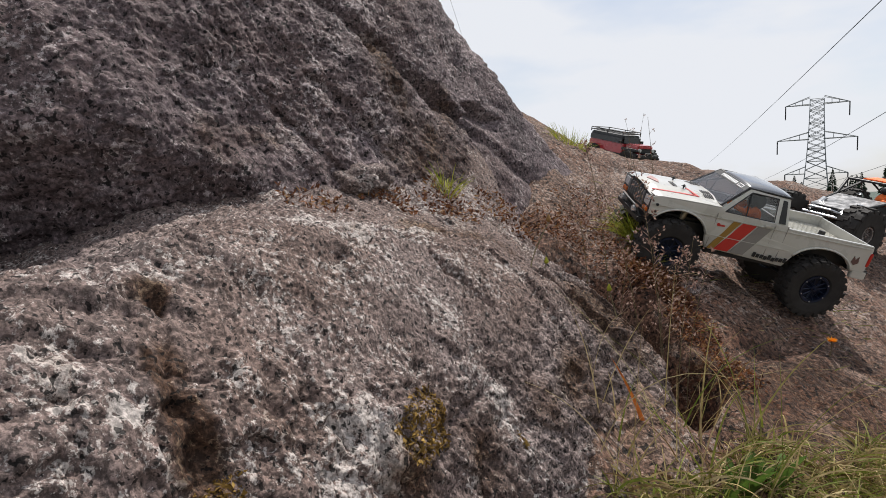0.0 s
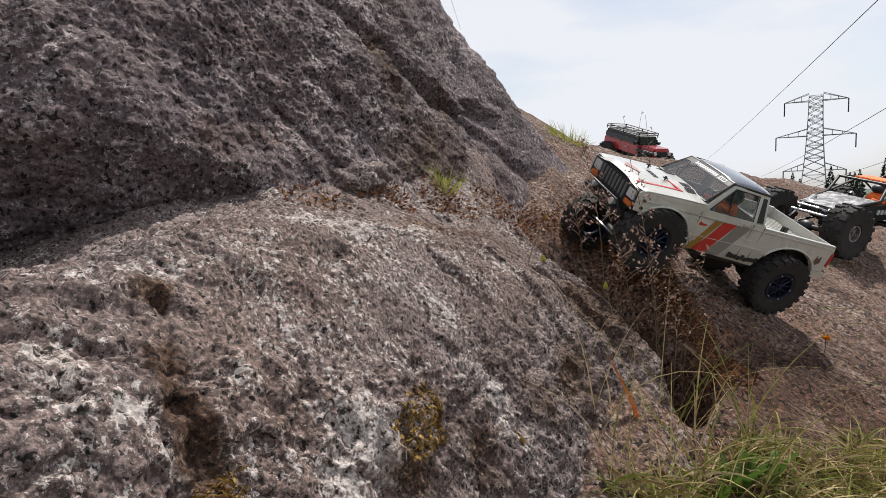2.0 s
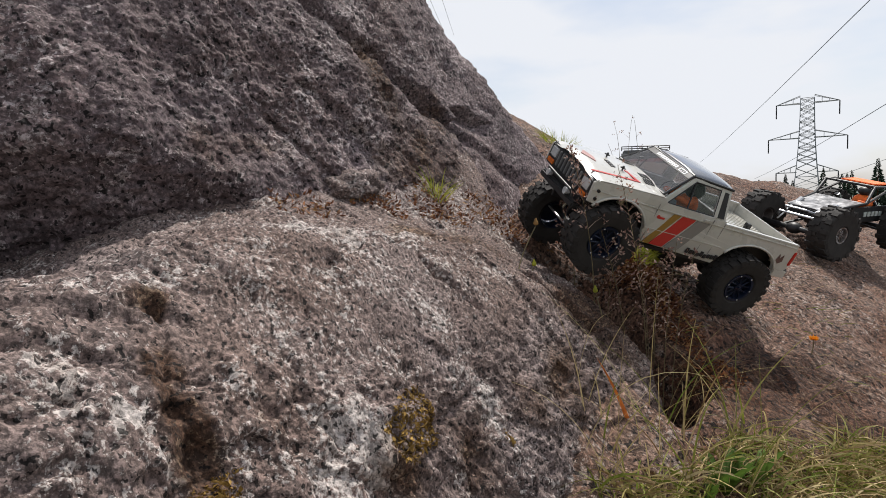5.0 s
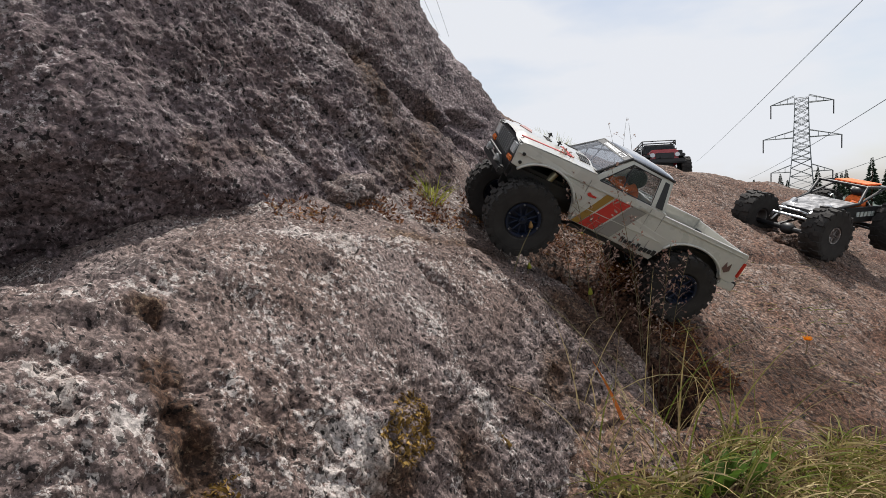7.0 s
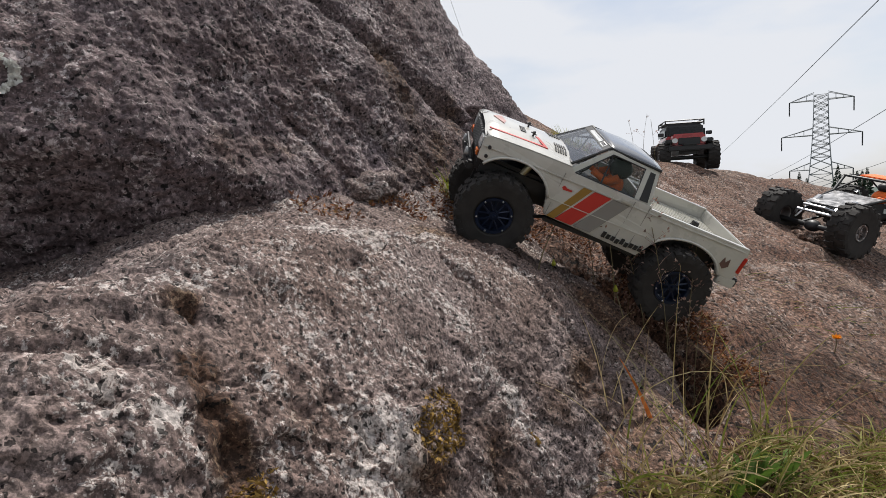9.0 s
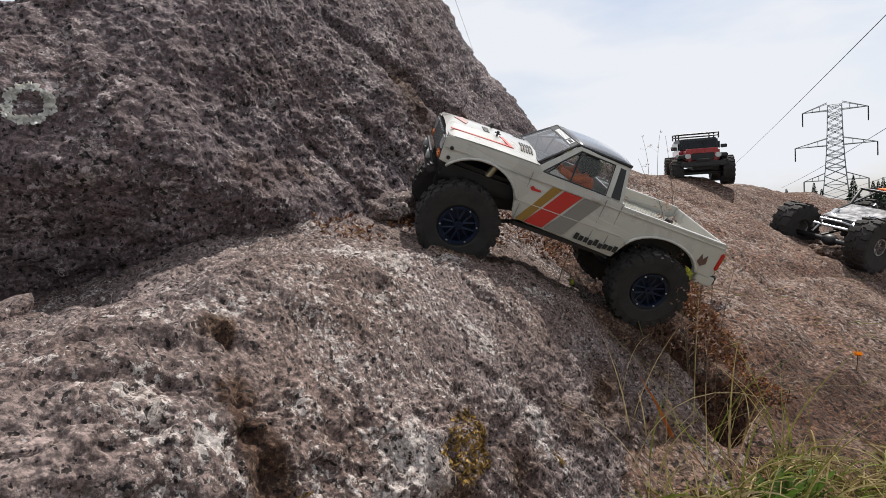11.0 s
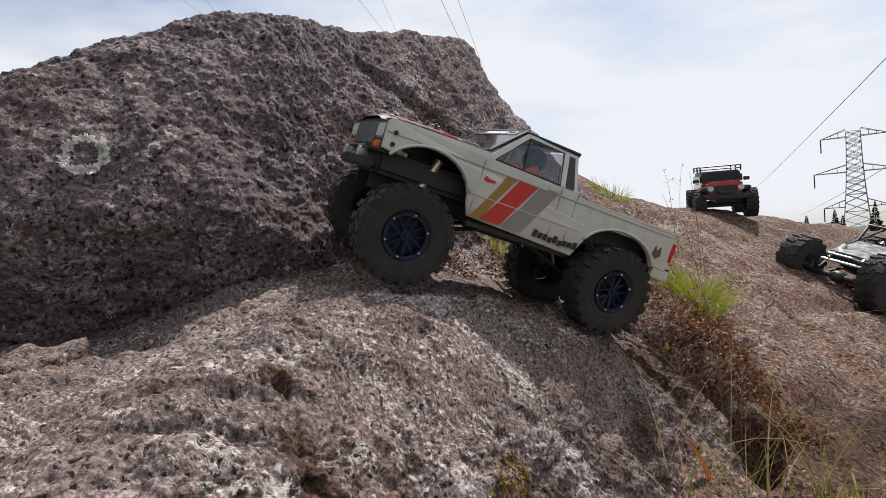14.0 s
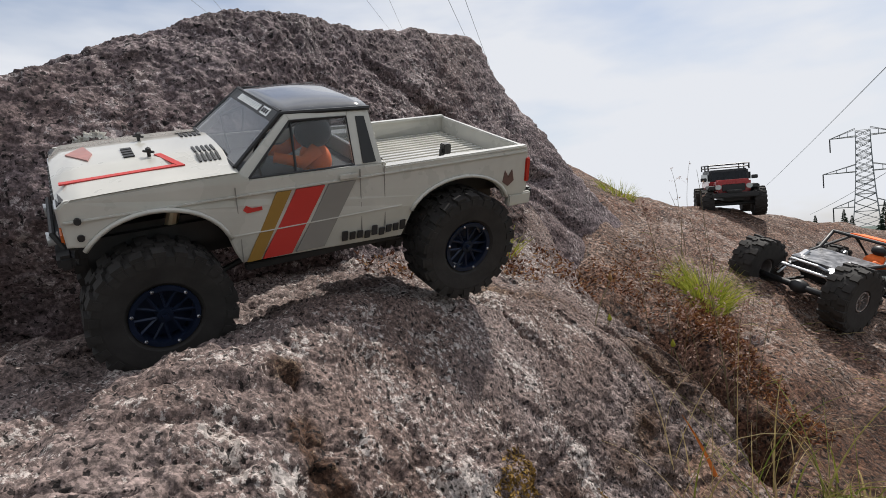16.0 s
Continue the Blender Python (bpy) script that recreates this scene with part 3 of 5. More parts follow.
def build_truck():
    t = new("toy_truck")
    tagged(t, "ivory radio-controlled pickup truck with red, ochre and grey stripes climbing rock", "toy truck")
    # body sides with cut wheel arches
    side = [(0.237, 0.150), (0.238, 0.182), (0.232, 0.187), (0.10, 0.1915), (0.09, 0.184), (-0.041, 0.181), (-0.043, 0.177), (-0.226, 0.1745), (-0.2295, 0.170), (-0.2305, 0.125), (-0.226, 0.119), (-0.202, 0.121)]
    side += arch(-0.135, 0.112, 0.064, 0.040, 170, 28)
    side += [(-0.064, 0.098), (0.104, 0.105), (0.110, 0.118)]
    side += arch(0.172, 0.120, 0.060, 0.048, 165, 35)
    for s in (1, -1):
        bm = bmesh.new()
        crown = lambda z: 0.004 * ((z - 0.145) / 0.045) ** 2 + 0.002
        add_prism(bm, side, s * (HALF - 0.004), s * (HALF + 0.002), crown, 0.0012)
        part("body_side", bm, PAINT, t, "ivory side panel with cut-out wheel arches")
        # flared arch lips, belt line and trim moulding
        for cx, cz, rx, rz, a0, a1 in ((-0.135, 0.112, 0.066, 0.042, 168, 20), (0.172, 0.120, 0.062, 0.050, 165, 30)):
            bm = bmesh.new()
            add_tube(bm, [(x, s * (HALF + 0.001), z) for x, z in arch(cx, cz, rx, rz, a0, a1, 14)], 0.0022, 6)
            part("arch_lip", bm, PAINT, t, smooth=True)
        bm = bmesh.new()
        add_box(bm, -0.062, 0.110, s * HALF - 0.0008, s * HALF + 0.0012, 0.1334, 0.1346, 0.0004)
        part("trim_moulding", bm, PAINT, t)
        bm = bmesh.new()
        add_box(bm, -0.226, 0.236, s * (HALF - 0.001) - 0.0012, s * (HALF - 0.001) + 0.0012, 0.1695, 0.1715, 0.0006)
        part("belt_line", bm, PAINT, t)
        # door seams
        for x0, x1 in ((0.1033, 0.104), (-0.0168, -0.0161), (-0.0432, -0.0425)):
            bm = bmesh.new()
            add_box(bm, x0, x1, s * (HALF - 0.001) - 0.0006, s * (HALF - 0.001) + 0.0007, 0.106, 0.179)
            part("panel_gap", bm, GREY, t)
        bm = bmesh.new()
        add_box(bm, -0.013, 0.006, s * HALF - 0.001, s * HALF + 0.002, 0.1715, 0.1765, 0.0008)
        part("door_handle", bm, PAINT, t)
    # stripes on both doors
    for s in (1, -1):
        for b0, b1, t0, t1, mat, label in ((0.1015, 0.089, 0.0665, 0.0525, GOLD, "ochre vinyl stripe"), (0.087, 0.059, 0.0475, 0.0195, RED, "red vinyl stripe"), (0.055, 0.026, 0.0155, -0.0125, GREY, "grey vinyl stripe")):
            for z0, z1 in ((0.1065, 0.1336), (0.1344, 0.1690)):
                k0, k1 = (z0 - 0.105) / 0.066, (z1 - 0.105) / 0.066
                poly = [(b0 + (t0 - b0) * k0, z0), (b1 + (t1 - b1) * k0, z0), (b1 + (t1 - b1) * k1, z1), (b0 + (t0 - b0) * k1, z1)]
                bm = bmesh.new()
                add_prism(bm, poly, s * (HALF - 0.001), s * (HALF + 0.0006))
                part("stripe", bm, mat, t, label)
        # sponsor writing, kept as slanted bars
        for i in range(9):
            x = 0.006 - i * 0.0082
            tall = 0.0098 if i in (0, 4, 8) else 0.0076
            low = 0.1075 if i not in (3, 5) else 0.1058
            poly = [(x, low), (x - 0.0055, low), (x - 0.0066, low + tall), (x - 0.0011, low + tall)]
            bm = bmesh.new()
            add_prism(bm, poly, s * (HALF - 0.001), s * (HALF + 0.0009))
            part("letter_bar", bm, BLACK, t, "black bar of sponsor lettering")
        bm = bmesh.new()
        add_prism(bm, [(0.096, 0.154), (0.082, 0.155), (0.082, 0.158), (0.091, 0.158), (0.096, 0.161), (0.099, 0.157)], s * (HALF - 0.001), s * (HALF + 0.0006))
        part("badge", bm, RED, t, "small red badge")
        bm = bmesh.new()
        add_prism(bm, [(-0.196, 0.152), (-0.193, 0.139), (-0.201, 0.133), (-0.209, 0.139), (-0.206, 0.152), (-0.201, 0.144)], s * (HALF - 0.001), s * (HALF + 0.0006))
        part("shield_decal", bm, plain("brown_red_vinyl", (0.12, 0.065, 0.055), 0.45), t, "brown and red shield decal")
    # bonnet with a crown and raised centre
    bm = bmesh.new()
    nx, ny = 14, 15
    grid = []
    for i in range(nx):
        x = 0.098 + 0.140 * i / (nx - 1)
        row = []
        for j in range(ny):
            k = -1 + 2 * j / (ny - 1)
            y = k * (HALF - 0.0035)
            z = 0.1915 - 0.0045 * (i / (nx - 1)) ** 2 + 0.0065 * (1 - k * k) + (0.0025 if abs(k) < 0.5 else 0)
            if i == nx - 1:
                z -= 0.006
            row.append(bm.verts.new((x, y, z)))
        grid.append(row)
    for i in range(nx - 1):
        for j in range(ny - 1):
            bm.faces.new((grid[i][j], grid[i + 1][j], grid[i + 1][j + 1], grid[i][j + 1]))
    part("bonnet", bm, PAINT, t, "ivory bonnet with red line and vents", smooth=True)

    def on_bonnet(x, y, lift=0.001):
        k = y / (HALF - 0.0035)
        return (x, y, 0.1915 - 0.0045 * ((x - 0.098) / 0.14) ** 2 + 0.0065 * (1 - k * k) + (0.0025 if abs(k) < 0.46 else 0) + lift)

    def bonnet_patch(name, pts, mat, label=""):
        bm = bmesh.new()
        add_slab(bm, [on_bonnet(x, y, 0.0012) for x, y in pts], 0.0012)
        return part(name, bm, mat, t, label)
    bonnet_patch("bonnet_line", [(0.233, 0.056), (0.233, 0.061), (0.142, 0.061), (0.142, 0.056)], RED, "red bonnet line")
    bonnet_patch("bonnet_line", [(0.142, 0.061), (0.136, 0.061), (0.150, 0.030), (0.156, 0.030)], RED)
    bonnet_patch("emblem", [(0.224, -0.010), (0.208, 0.020), (0.203, 0.000), (0.208, -0.034)], plain("faded_red_vinyl", (0.36, 0.17, 0.15), 0.45), "faded red wing emblem")
    for i in range(4):
        y = 0.026 - i * 0.008
        bonnet_patch("letter_bar", [(0.180, y), (0.171, y), (0.171, y - 0.005), (0.180, y - 0.005)], BLACK, "black bar of bonnet lettering")
    for s in (1, -1):
        for i in range(5):
            for j in range(2):
                x, y = 0.104 + i * 0.0042, s * (0.030 + j * 0.020)
                bonnet_patch("vent_slot", [(x + 0.002, y - 0.008), (x + 0.002, y + 0.008), (x, y + 0.008), (x, y - 0.008)], BLACK)
        bm = bmesh.new()
        p = Vector(on_bonnet(0.160, s * 0.031, 0))
        add_rod(bm, p, p + Vector((0, 0, 0.007)), 0.0016, None, 8)
        add_rod(bm, p + Vector((-0.004, 0.003, 0.004)), p + Vector((0.004, -0.003, 0.0045)), 0.0012, None, 6)
        bmesh.ops.create_icosphere(bm, subdivisions=1, radius=0.0028, matrix=Matrix.Translation(p + Vector((0, 0, 0.006))))
        part("bonnet_pin", bm, BLACK, t, "black body-clip pin")
    # front: surround, slats, lamps
    bm = bmesh.new()
    add_box(bm, 0.228, 0.2375, -0.090, 0.090, 0.145, 0.186, 0.002)
    part("grille_surround", bm, BLACK, t, "black grille surround")
    for i in range(8):
        bm = bmesh.new()
        y = -0.045 + i * 0.0128
        add_box(bm, 0.236, 0.2405, y - 0.0026, y + 0.0026, 0.153, 0.181, 0.001)
        part("grille_slat", bm, plain("grille_grey", (0.16, 0.16, 0.16), 0.4) if i == 0 else bpy.data.materials["grille_grey"], t)
    for s in (1, -1):
        bm = bmesh.new()
        add_box(bm, 0.234, 0.2395, s * 0.069 - 0.014, s * 0.069 + 0.014, 0.161, 0.181, 0.002)
        part("headlight", bm, LENS, t, "rectangular clear headlight")
        bm = bmesh.new()
        add_box(bm, 0.234, 0.240, s * 0.070 - 0.013, s * 0.070 + 0.013, 0.149, 0.158, 0.0015)
        part("indicator", bm, AMBER, t, "amber indicator lamp")
        bm = bmesh.new()
        add_box(bm, -0.2325, -0.226, min(s * 0.084, s * 0.0955), max(s * 0.084, s * 0.0955), 0.134, 0.163, 0.0012)
        part("tail_light", bm, LAMP_RED, t, "red tail light")
        for z in (0.157, 0.171):
            bm = bmesh.new()
            add_rod(bm, (0.226, s * (HALF - 0.001), z), (0.226, s * (HALF + 0.002), z), 0.0028, None, 10)
            part("bolt", bm, BLACK, t)
        bm = bmesh.new()
        add_rod(bm, (0.242, s * 0.040, 0.140), (0.251, s * 0.040, 0.140), 0.0055, 0.0065, 14)
        part("spot_lamp", bm, LENS, t, "round chrome spot lamp")
    bm = bmesh.new()
    add_box(bm, 0.234, 0.247, -0.074, 0.074, 0.122, 0.135, 0.003)
    add_tube(bm, [(0.238, -0.056, 0.132), (0.246, -0.050, 0.147), (0.246, 0.050, 0.147), (0.238, 0.056, 0.132)], 0.0025, 8)
    part("front_bumper", bm, BLACK, t, "black tube front bumper")
    bm = bmesh.new()
    add_box(bm, -0.243, -0.228, -0.090, 0.090, 0.108, 0.124, 0.002)
    part("rear_bumper", bm, BLACK, t, "black rear bumper with ivory ends")
    for s in (1, -1):
        bm = bmesh.new()
        add_box(bm, -0.238, -0.205, s * 0.090 - 0.005, s * 0.090 + 0.004, 0.106, 0.121, 0.0015)
        part("bumper_end", bm, PAINT, t)
    # cab: pillars, roof, glass
    lean = lambda z: max(0, (z - 0.183)) * 0.36
    for s in (1, -1):
        y0, y1 = s * 0.0865, s * 0.0905
        frames = (("front_pillar", [(0.102, 0.185), (0.0905, 0.1835), (0.0435, 0.2285), (0.047, 0.234)]),
                  ("door_top", [(0.047, 0.234), (0.0435, 0.2285), (-0.0125, 0.2275), (-0.014, 0.234)]),
                  ("rear_pillar", [(-0.0125, 0.1825), (-0.0125, 0.2275), (-0.014, 0.234), (-0.036, 0.233), (-0.0425, 0.1805)]))
        for name, poly in frames:
            bm = bmesh.new()
            add_prism(bm, poly, y0, y1, lean, 0.0006)
            part(name, bm, PAINT, t)
        bm = bmesh.new()
        add_prism(bm, [(-0.0215, 0.1835), (-0.0215, 0.2265), (-0.0305, 0.226), (-0.0355, 0.1835)], s * 0.0895, s * 0.0915, lean)
        part("quarter_window", bm, BLACK, t, "black quarter window")
        bm = bmesh.new()
        add_prism(bm, [(0.0895, 0.184), (0.044, 0.228), (-0.012, 0.227), (-0.012, 0.183)], s * 0.0872, s * 0.0882, lean)
        part("side_window", bm, GLASS, t, "clear side window").visible_shadow = False
        bm = bmesh.new()
        add_tube(bm, [(x, s * (0.0912 - lean(z)), z) for x, z in ((0.0895, 0.1845), (0.044, 0.228), (-0.012, 0.227), (-0.012, 0.1835), (0.0895, 0.1845))], 0.0011, 5)
        part("window_seal", bm, BLACK, t)
        bm = bmesh.new()
        add_rod(bm, (0.0455, s * 0.0885, 0.184), (0.043, s * 0.0735, 0.2275), 0.0013, None, 6)
        part("window_bar", bm, BLACK, t)
    bm = bmesh.new()
    nx, ny = 9, 11
    grid = []
    for i in range(nx):
        row = []
        f = i / (nx - 1)
        x = -0.0375 + f * 0.088
        for j in range(ny):
            k = -1 + 2 * j / (ny - 1)
            row.append(bm.verts.new((x, k * (0.0735 - 0.004 * f), 0.2335 + 0.0085 * (1 - k ** 4) * (1 - 0.4 * (2 * f - 1) ** 2))))
        grid.append(row)
    for i in range(nx - 1):
        for j in range(ny - 1):
            bm.faces.new((grid[i][j], grid[i + 1][j], grid[i + 1][j + 1], grid[i][j + 1]))
    g = bmesh.ops.extrude_face_region(bm, geom=bm.faces[:])
    for v in g["geom"]:
        if isinstance(v, bmesh.types.BMVert):
            v.co.z -= 0.004
    part("roof", bm, ROOF, t, "charcoal roof", smooth=True)
    bm = bmesh.new()
    add_tube(bm, [(-0.037, 0.0745, 0.2335), (0.049, 0.0705, 0.2345), (0.049, -0.0705, 0.2345), (-0.037, -0.0745, 0.2335)], 0.0022, 6)
    part("roof_edge", bm, BLACK, t)
    ws = [(0.0985, 0.0815, 0.1935), (0.0985, -0.0815, 0.1935), (0.0495, -0.0690, 0.2355), (0.0495, 0.0690, 0.2355)]
    bm = bmesh.new()
    add_slab(bm, ws, 0.001)
    part("windscreen", bm, GLASS, t, "clear windscreen with white banner marks").visible_shadow = False

    def on_screen(a, b, lift=0.0008):
        p = [Vector(q) for q in ws]
        low, high = p[0].lerp(p[1], a), p[3].lerp(p[2], a)
        return low.lerp(high, b) + Vector((0.6, 0, 0.7)) * lift

    def screen_patch(name, a0, a1, b0, b1, mat, lift, label=""):
        bm = bmesh.new()
        add_slab(bm, [on_screen(a0, b0, lift), on_screen(a1, b0, lift), on_screen(a1, b1, lift), on_screen(a0, b1, lift)], 0.0006)
        return part(name, bm, mat, t, label)
    WHITE_VINYL = plain("white_vinyl", (0.75, 0.75, 0.74), 0.45, 0, 0.04)
    screen_patch("sun_strip", 0.0, 1.0, 0.80, 1.0, BLACK, 0.0008, "black sun strip")
    for i in range(11):
        screen_patch("letter_bar", 0.32 + i * 0.045, 0.352 + i * 0.045, 0.84, 0.95, WHITE_VINYL, 0.0014, "white bar of banner lettering")
    screen_patch("letter_bar", 0.12, 0.27, 0.83, 0.96, WHITE_VINYL, 0.0014, "white outlined plate")
    for i in range(3):
        screen_patch("letter_bar", 0.14 + i * 0.042, 0.165 + i * 0.042, 0.86, 0.93, BLACK, 0.002)
    bm = bmesh.new()
    for a, b in zip(ws, ws[1:] + ws[:1]):
        add_rod(bm, a, b, 0.0022, None, 6)
    part("windscreen_frame", bm, BLACK, t)
    bm = bmesh.new()
    add_slab(bm, [(-0.0395, 0.080, 0.184), (-0.0365, 0.0725, 0.232), (-0.0365, -0.0725, 0.232), (-0.0395, -0.080, 0.184)], 0.001)
    part("rear_window", bm, GLASS, t, "clear rear window").visible_shadow = False
    bm = bmesh.new()
    add_box(bm, -0.040, 0.110, -0.085, 0.085, 0.160, 0.166)
    add_box(bm, 0.085, 0.104, -0.083, 0.083, 0.166, 0.184, 0.003)
    add_tube(bm, [(0.070, 0.060, 0.168), (0.074, 0.060, 0.21), (0.02, 0.060, 0.226)], 0.002, 6)
    add_tube(bm, [(0.070, -0.060, 0.168), (0.074, -0.060, 0.21), (0.02, -0.060, 0.226)], 0.002, 6)
    part("interior", bm, BLACK, t, "black cab interior")
    # driver doll: one mesh, suit and helmet
    bm = bmesh.new()
    bmesh.ops.create_uvsphere(bm, u_segments=16, v_segments=10, radius=0.019, matrix=Matrix.Translation((0.008, 0.040, 0.178)) @ Matrix.Diagonal((0.8, 1.25, 1.0, 1)))
    add_tube(bm, [(0.014, 0.060, 0.194), (0.030, 0.064, 0.184), (0.055, 0.054, 0.190)], 0.0075, 8, 0.005)
    add_tube(bm, [(0.014, 0.014, 0.194), (0.032, 0.012, 0.184), (0.055, 0.026, 0.190)], 0.0075, 8, 0.005)
    n_suit = len(bm.faces)
    bmesh.ops.create_uvsphere(bm, u_segments=16, v_segments=12, radius=0.0170, matrix=Matrix.Translation((0.010, 0.042, 0.2075)) @ Matrix.Diagonal((1.1, 0.95, 1.0, 1)))
    bm.faces.ensure_lookup_table()
    for f in bm.faces[n_suit:]:
        f.material_index = 1
    part("driver_doll", bm, [ORANGE, BLACK], t, "small driver doll in orange suit and black helmet", smooth=True)
    bm = bmesh.new()
    bmesh.ops.create_cone(bm, cap_ends=False, segments=20, radius1=0.017, radius2=0.017, depth=0.003, matrix=Matrix.Translation((0.062, 0.038, 0.193)) @ Matrix.Rotation(radians(65), 4, "Y"))
    part("steering_wheel", bm, BLACK, t)
    # load bed
    bm = bmesh.new()
    add_box(bm, -0.224, -0.044, -0.086, 0.086, 0.150, 0.154)
    floor = part("bed_floor", bm, PAINT, t, "ribbed ivory load floor")
    bm = bmesh.new()
    add_box(bm, -0.222, -0.046, -0.0026, 0.0026, 0.154, 0.1562)
    rib = part("floor_rib", bm, PAINT, floor)
    rib.location = (0, -0.080, 0)
    for i in range(1, 17):
        again(rib, Matrix.Translation((0, -0.080 + i * 0.010, 0)), floor)
    bm = bmesh.new()
    add_box(bm, -0.0475, -0.0425, -0.090, 0.090, 0.150, 0.181, 0.001)
    part("bed_bulkhead", bm, PAINT, t)
    bm = bmesh.new()
    add_box(bm, -0.2305, -0.2245, -0.091, 0.091, 0.121, 0.1755, 0.0012)
    part("tailgate", bm, PAINT, t, "ivory tailgate")
    for s in (1, -1):
        bm = bmesh.new()
        add_box(bm, -0.228, -0.044, s * 0.0895 - 0.005, s * 0.0895 + 0.004, 0.1735, 0.1775, 0.0012)
        part("bed_rail", bm, PAINT, t)
    bm = bmesh.new()
    add_box(bm, -0.110, -0.050, -0.086, -0.056, 0.154, 0.1755, 0.005)
    part("bed_box", bm, PAINT, t, "low rounded box in the bed")
    for x, y, k in ((-0.150, 0.030, 1.0), (-0.072, 0.020, 0.5)):
        bm = bmesh.new()
        add_rod(bm, (x, y, 0.155), (x, y, 0.155 + 0.012 * k), 0.002, None, 8)
        add_box(bm, x - 0.012 * k, x - 0.002 * k, y - 0.006 * k, y + 0.004 * k, 0.155 + 0.006 * k, 0.155 + 0.018 * k, 0.001)
        add_rod(bm, (x - 0.004 * k, y, 0.156 + 0.004 * k), (x + 0.015 * k, y + 0.004, 0.157), 0.0014, None, 6)
        part("body_clip", bm, BLACK, t, "black body clip")
    # chassis
    bm = bmesh.new()
    add_box(bm, -0.215, 0.230, -0.068, 0.068, 0.120, 0.150, 0.006)
    add_box(bm, 0.110, 0.228, -0.080, 0.080, 0.168, 0.184, 0.002)
    part("inner_liner", bm, BLACK, t, "black inner wing liner")
    for s in (1, -1):
        bm = bmesh.new()
        add_box(bm, -0.220, 0.225, s * 0.036 - 0.003, s * 0.036 + 0.003, 0.100, 0.120, 0.001)
        part("chassis_rail", bm, BLACK, t)
        bm = bmesh.new()
        add_box(bm, -0.060, 0.100, s * 0.082 - 0.004, s * 0.082 + 0.004, 0.093, 0.100, 0.001)
        part("rock_slider", bm, BLACK, t)
        for x, top in ((0.178, (0.150, 0.060, 0.160)), (-0.140, (-0.105, 0.056, 0.140))):
            bm = bmesh.new()
            a, b = Vector((x, s * 0.058, 0.075)), Vector((top[0], s * top[1], top[2]))
            add_rod(bm, a, b, 0.0022, None, 8)
            add_rod(bm, a.lerp(b, 0.45), b, 0.0062, None, 12)
            part("shock_absorber", bm, BRASS, t, "pale alloy shock absorber", smooth=False)
        bm = bmesh.new()
        add_rod(bm, (0.178, s * 0.040, 0.055), (0.035, s * 0.028, 0.098), 0.0032, None, 8)
        part("link_arm", bm, BLACK, t)
        bm = bmesh.new()
        add_rod(bm, (-0.140, s * 0.040, 0.055), (-0.015, s * 0.028, 0.098), 0.0032, None, 8)
        part("link_arm", bm, BLACK, t)
    bm = bmesh.new()
    add_rod(bm, (0.205, -0.060, 0.070), (0.205, 0.060, 0.074), 0.002, None, 8)
    add_rod(bm, (0.214, 0.020, 0.125), (0.205, 0.055, 0.074), 0.002, None, 8)
    part("steering_rod", bm, STEEL, t, "bright steering rods")
    bm = bmesh.new()
    add_box(bm, -0.030, 0.060, -0.030, 0.030, 0.088, 0.112, 0.006)
    part("skid_plate", bm, BLACK, t)
    for x in (0.178, -0.140):
        bm = bmesh.new()
        add_rod(bm, (x, -0.080, 0.062), (x, 0.080, 0.062), 0.0085, None, 12)
        bmesh.ops.create_uvsphere(bm, u_segments=14, v_segments=10, radius=0.019, matrix=Matrix.Translation((x, 0.012, 0.062)))
        part("axle", bm, BLACK, t, "black axle with round differential", smooth=True)
    wheels = []
    for x, s in ((0.178, 1), (-0.140, 1), (0.178, -1), (-0.140, -1)):
        wheels.append(make_wheel(t, (x, s * 0.090, 0.066), s < 0, 0.0615, 0.045, 22, 0.029, RUBBER, BLUE_RIM, wheels[0] if wheels else None))
    return t, wheels


truck, truck_wheels = build_truck()


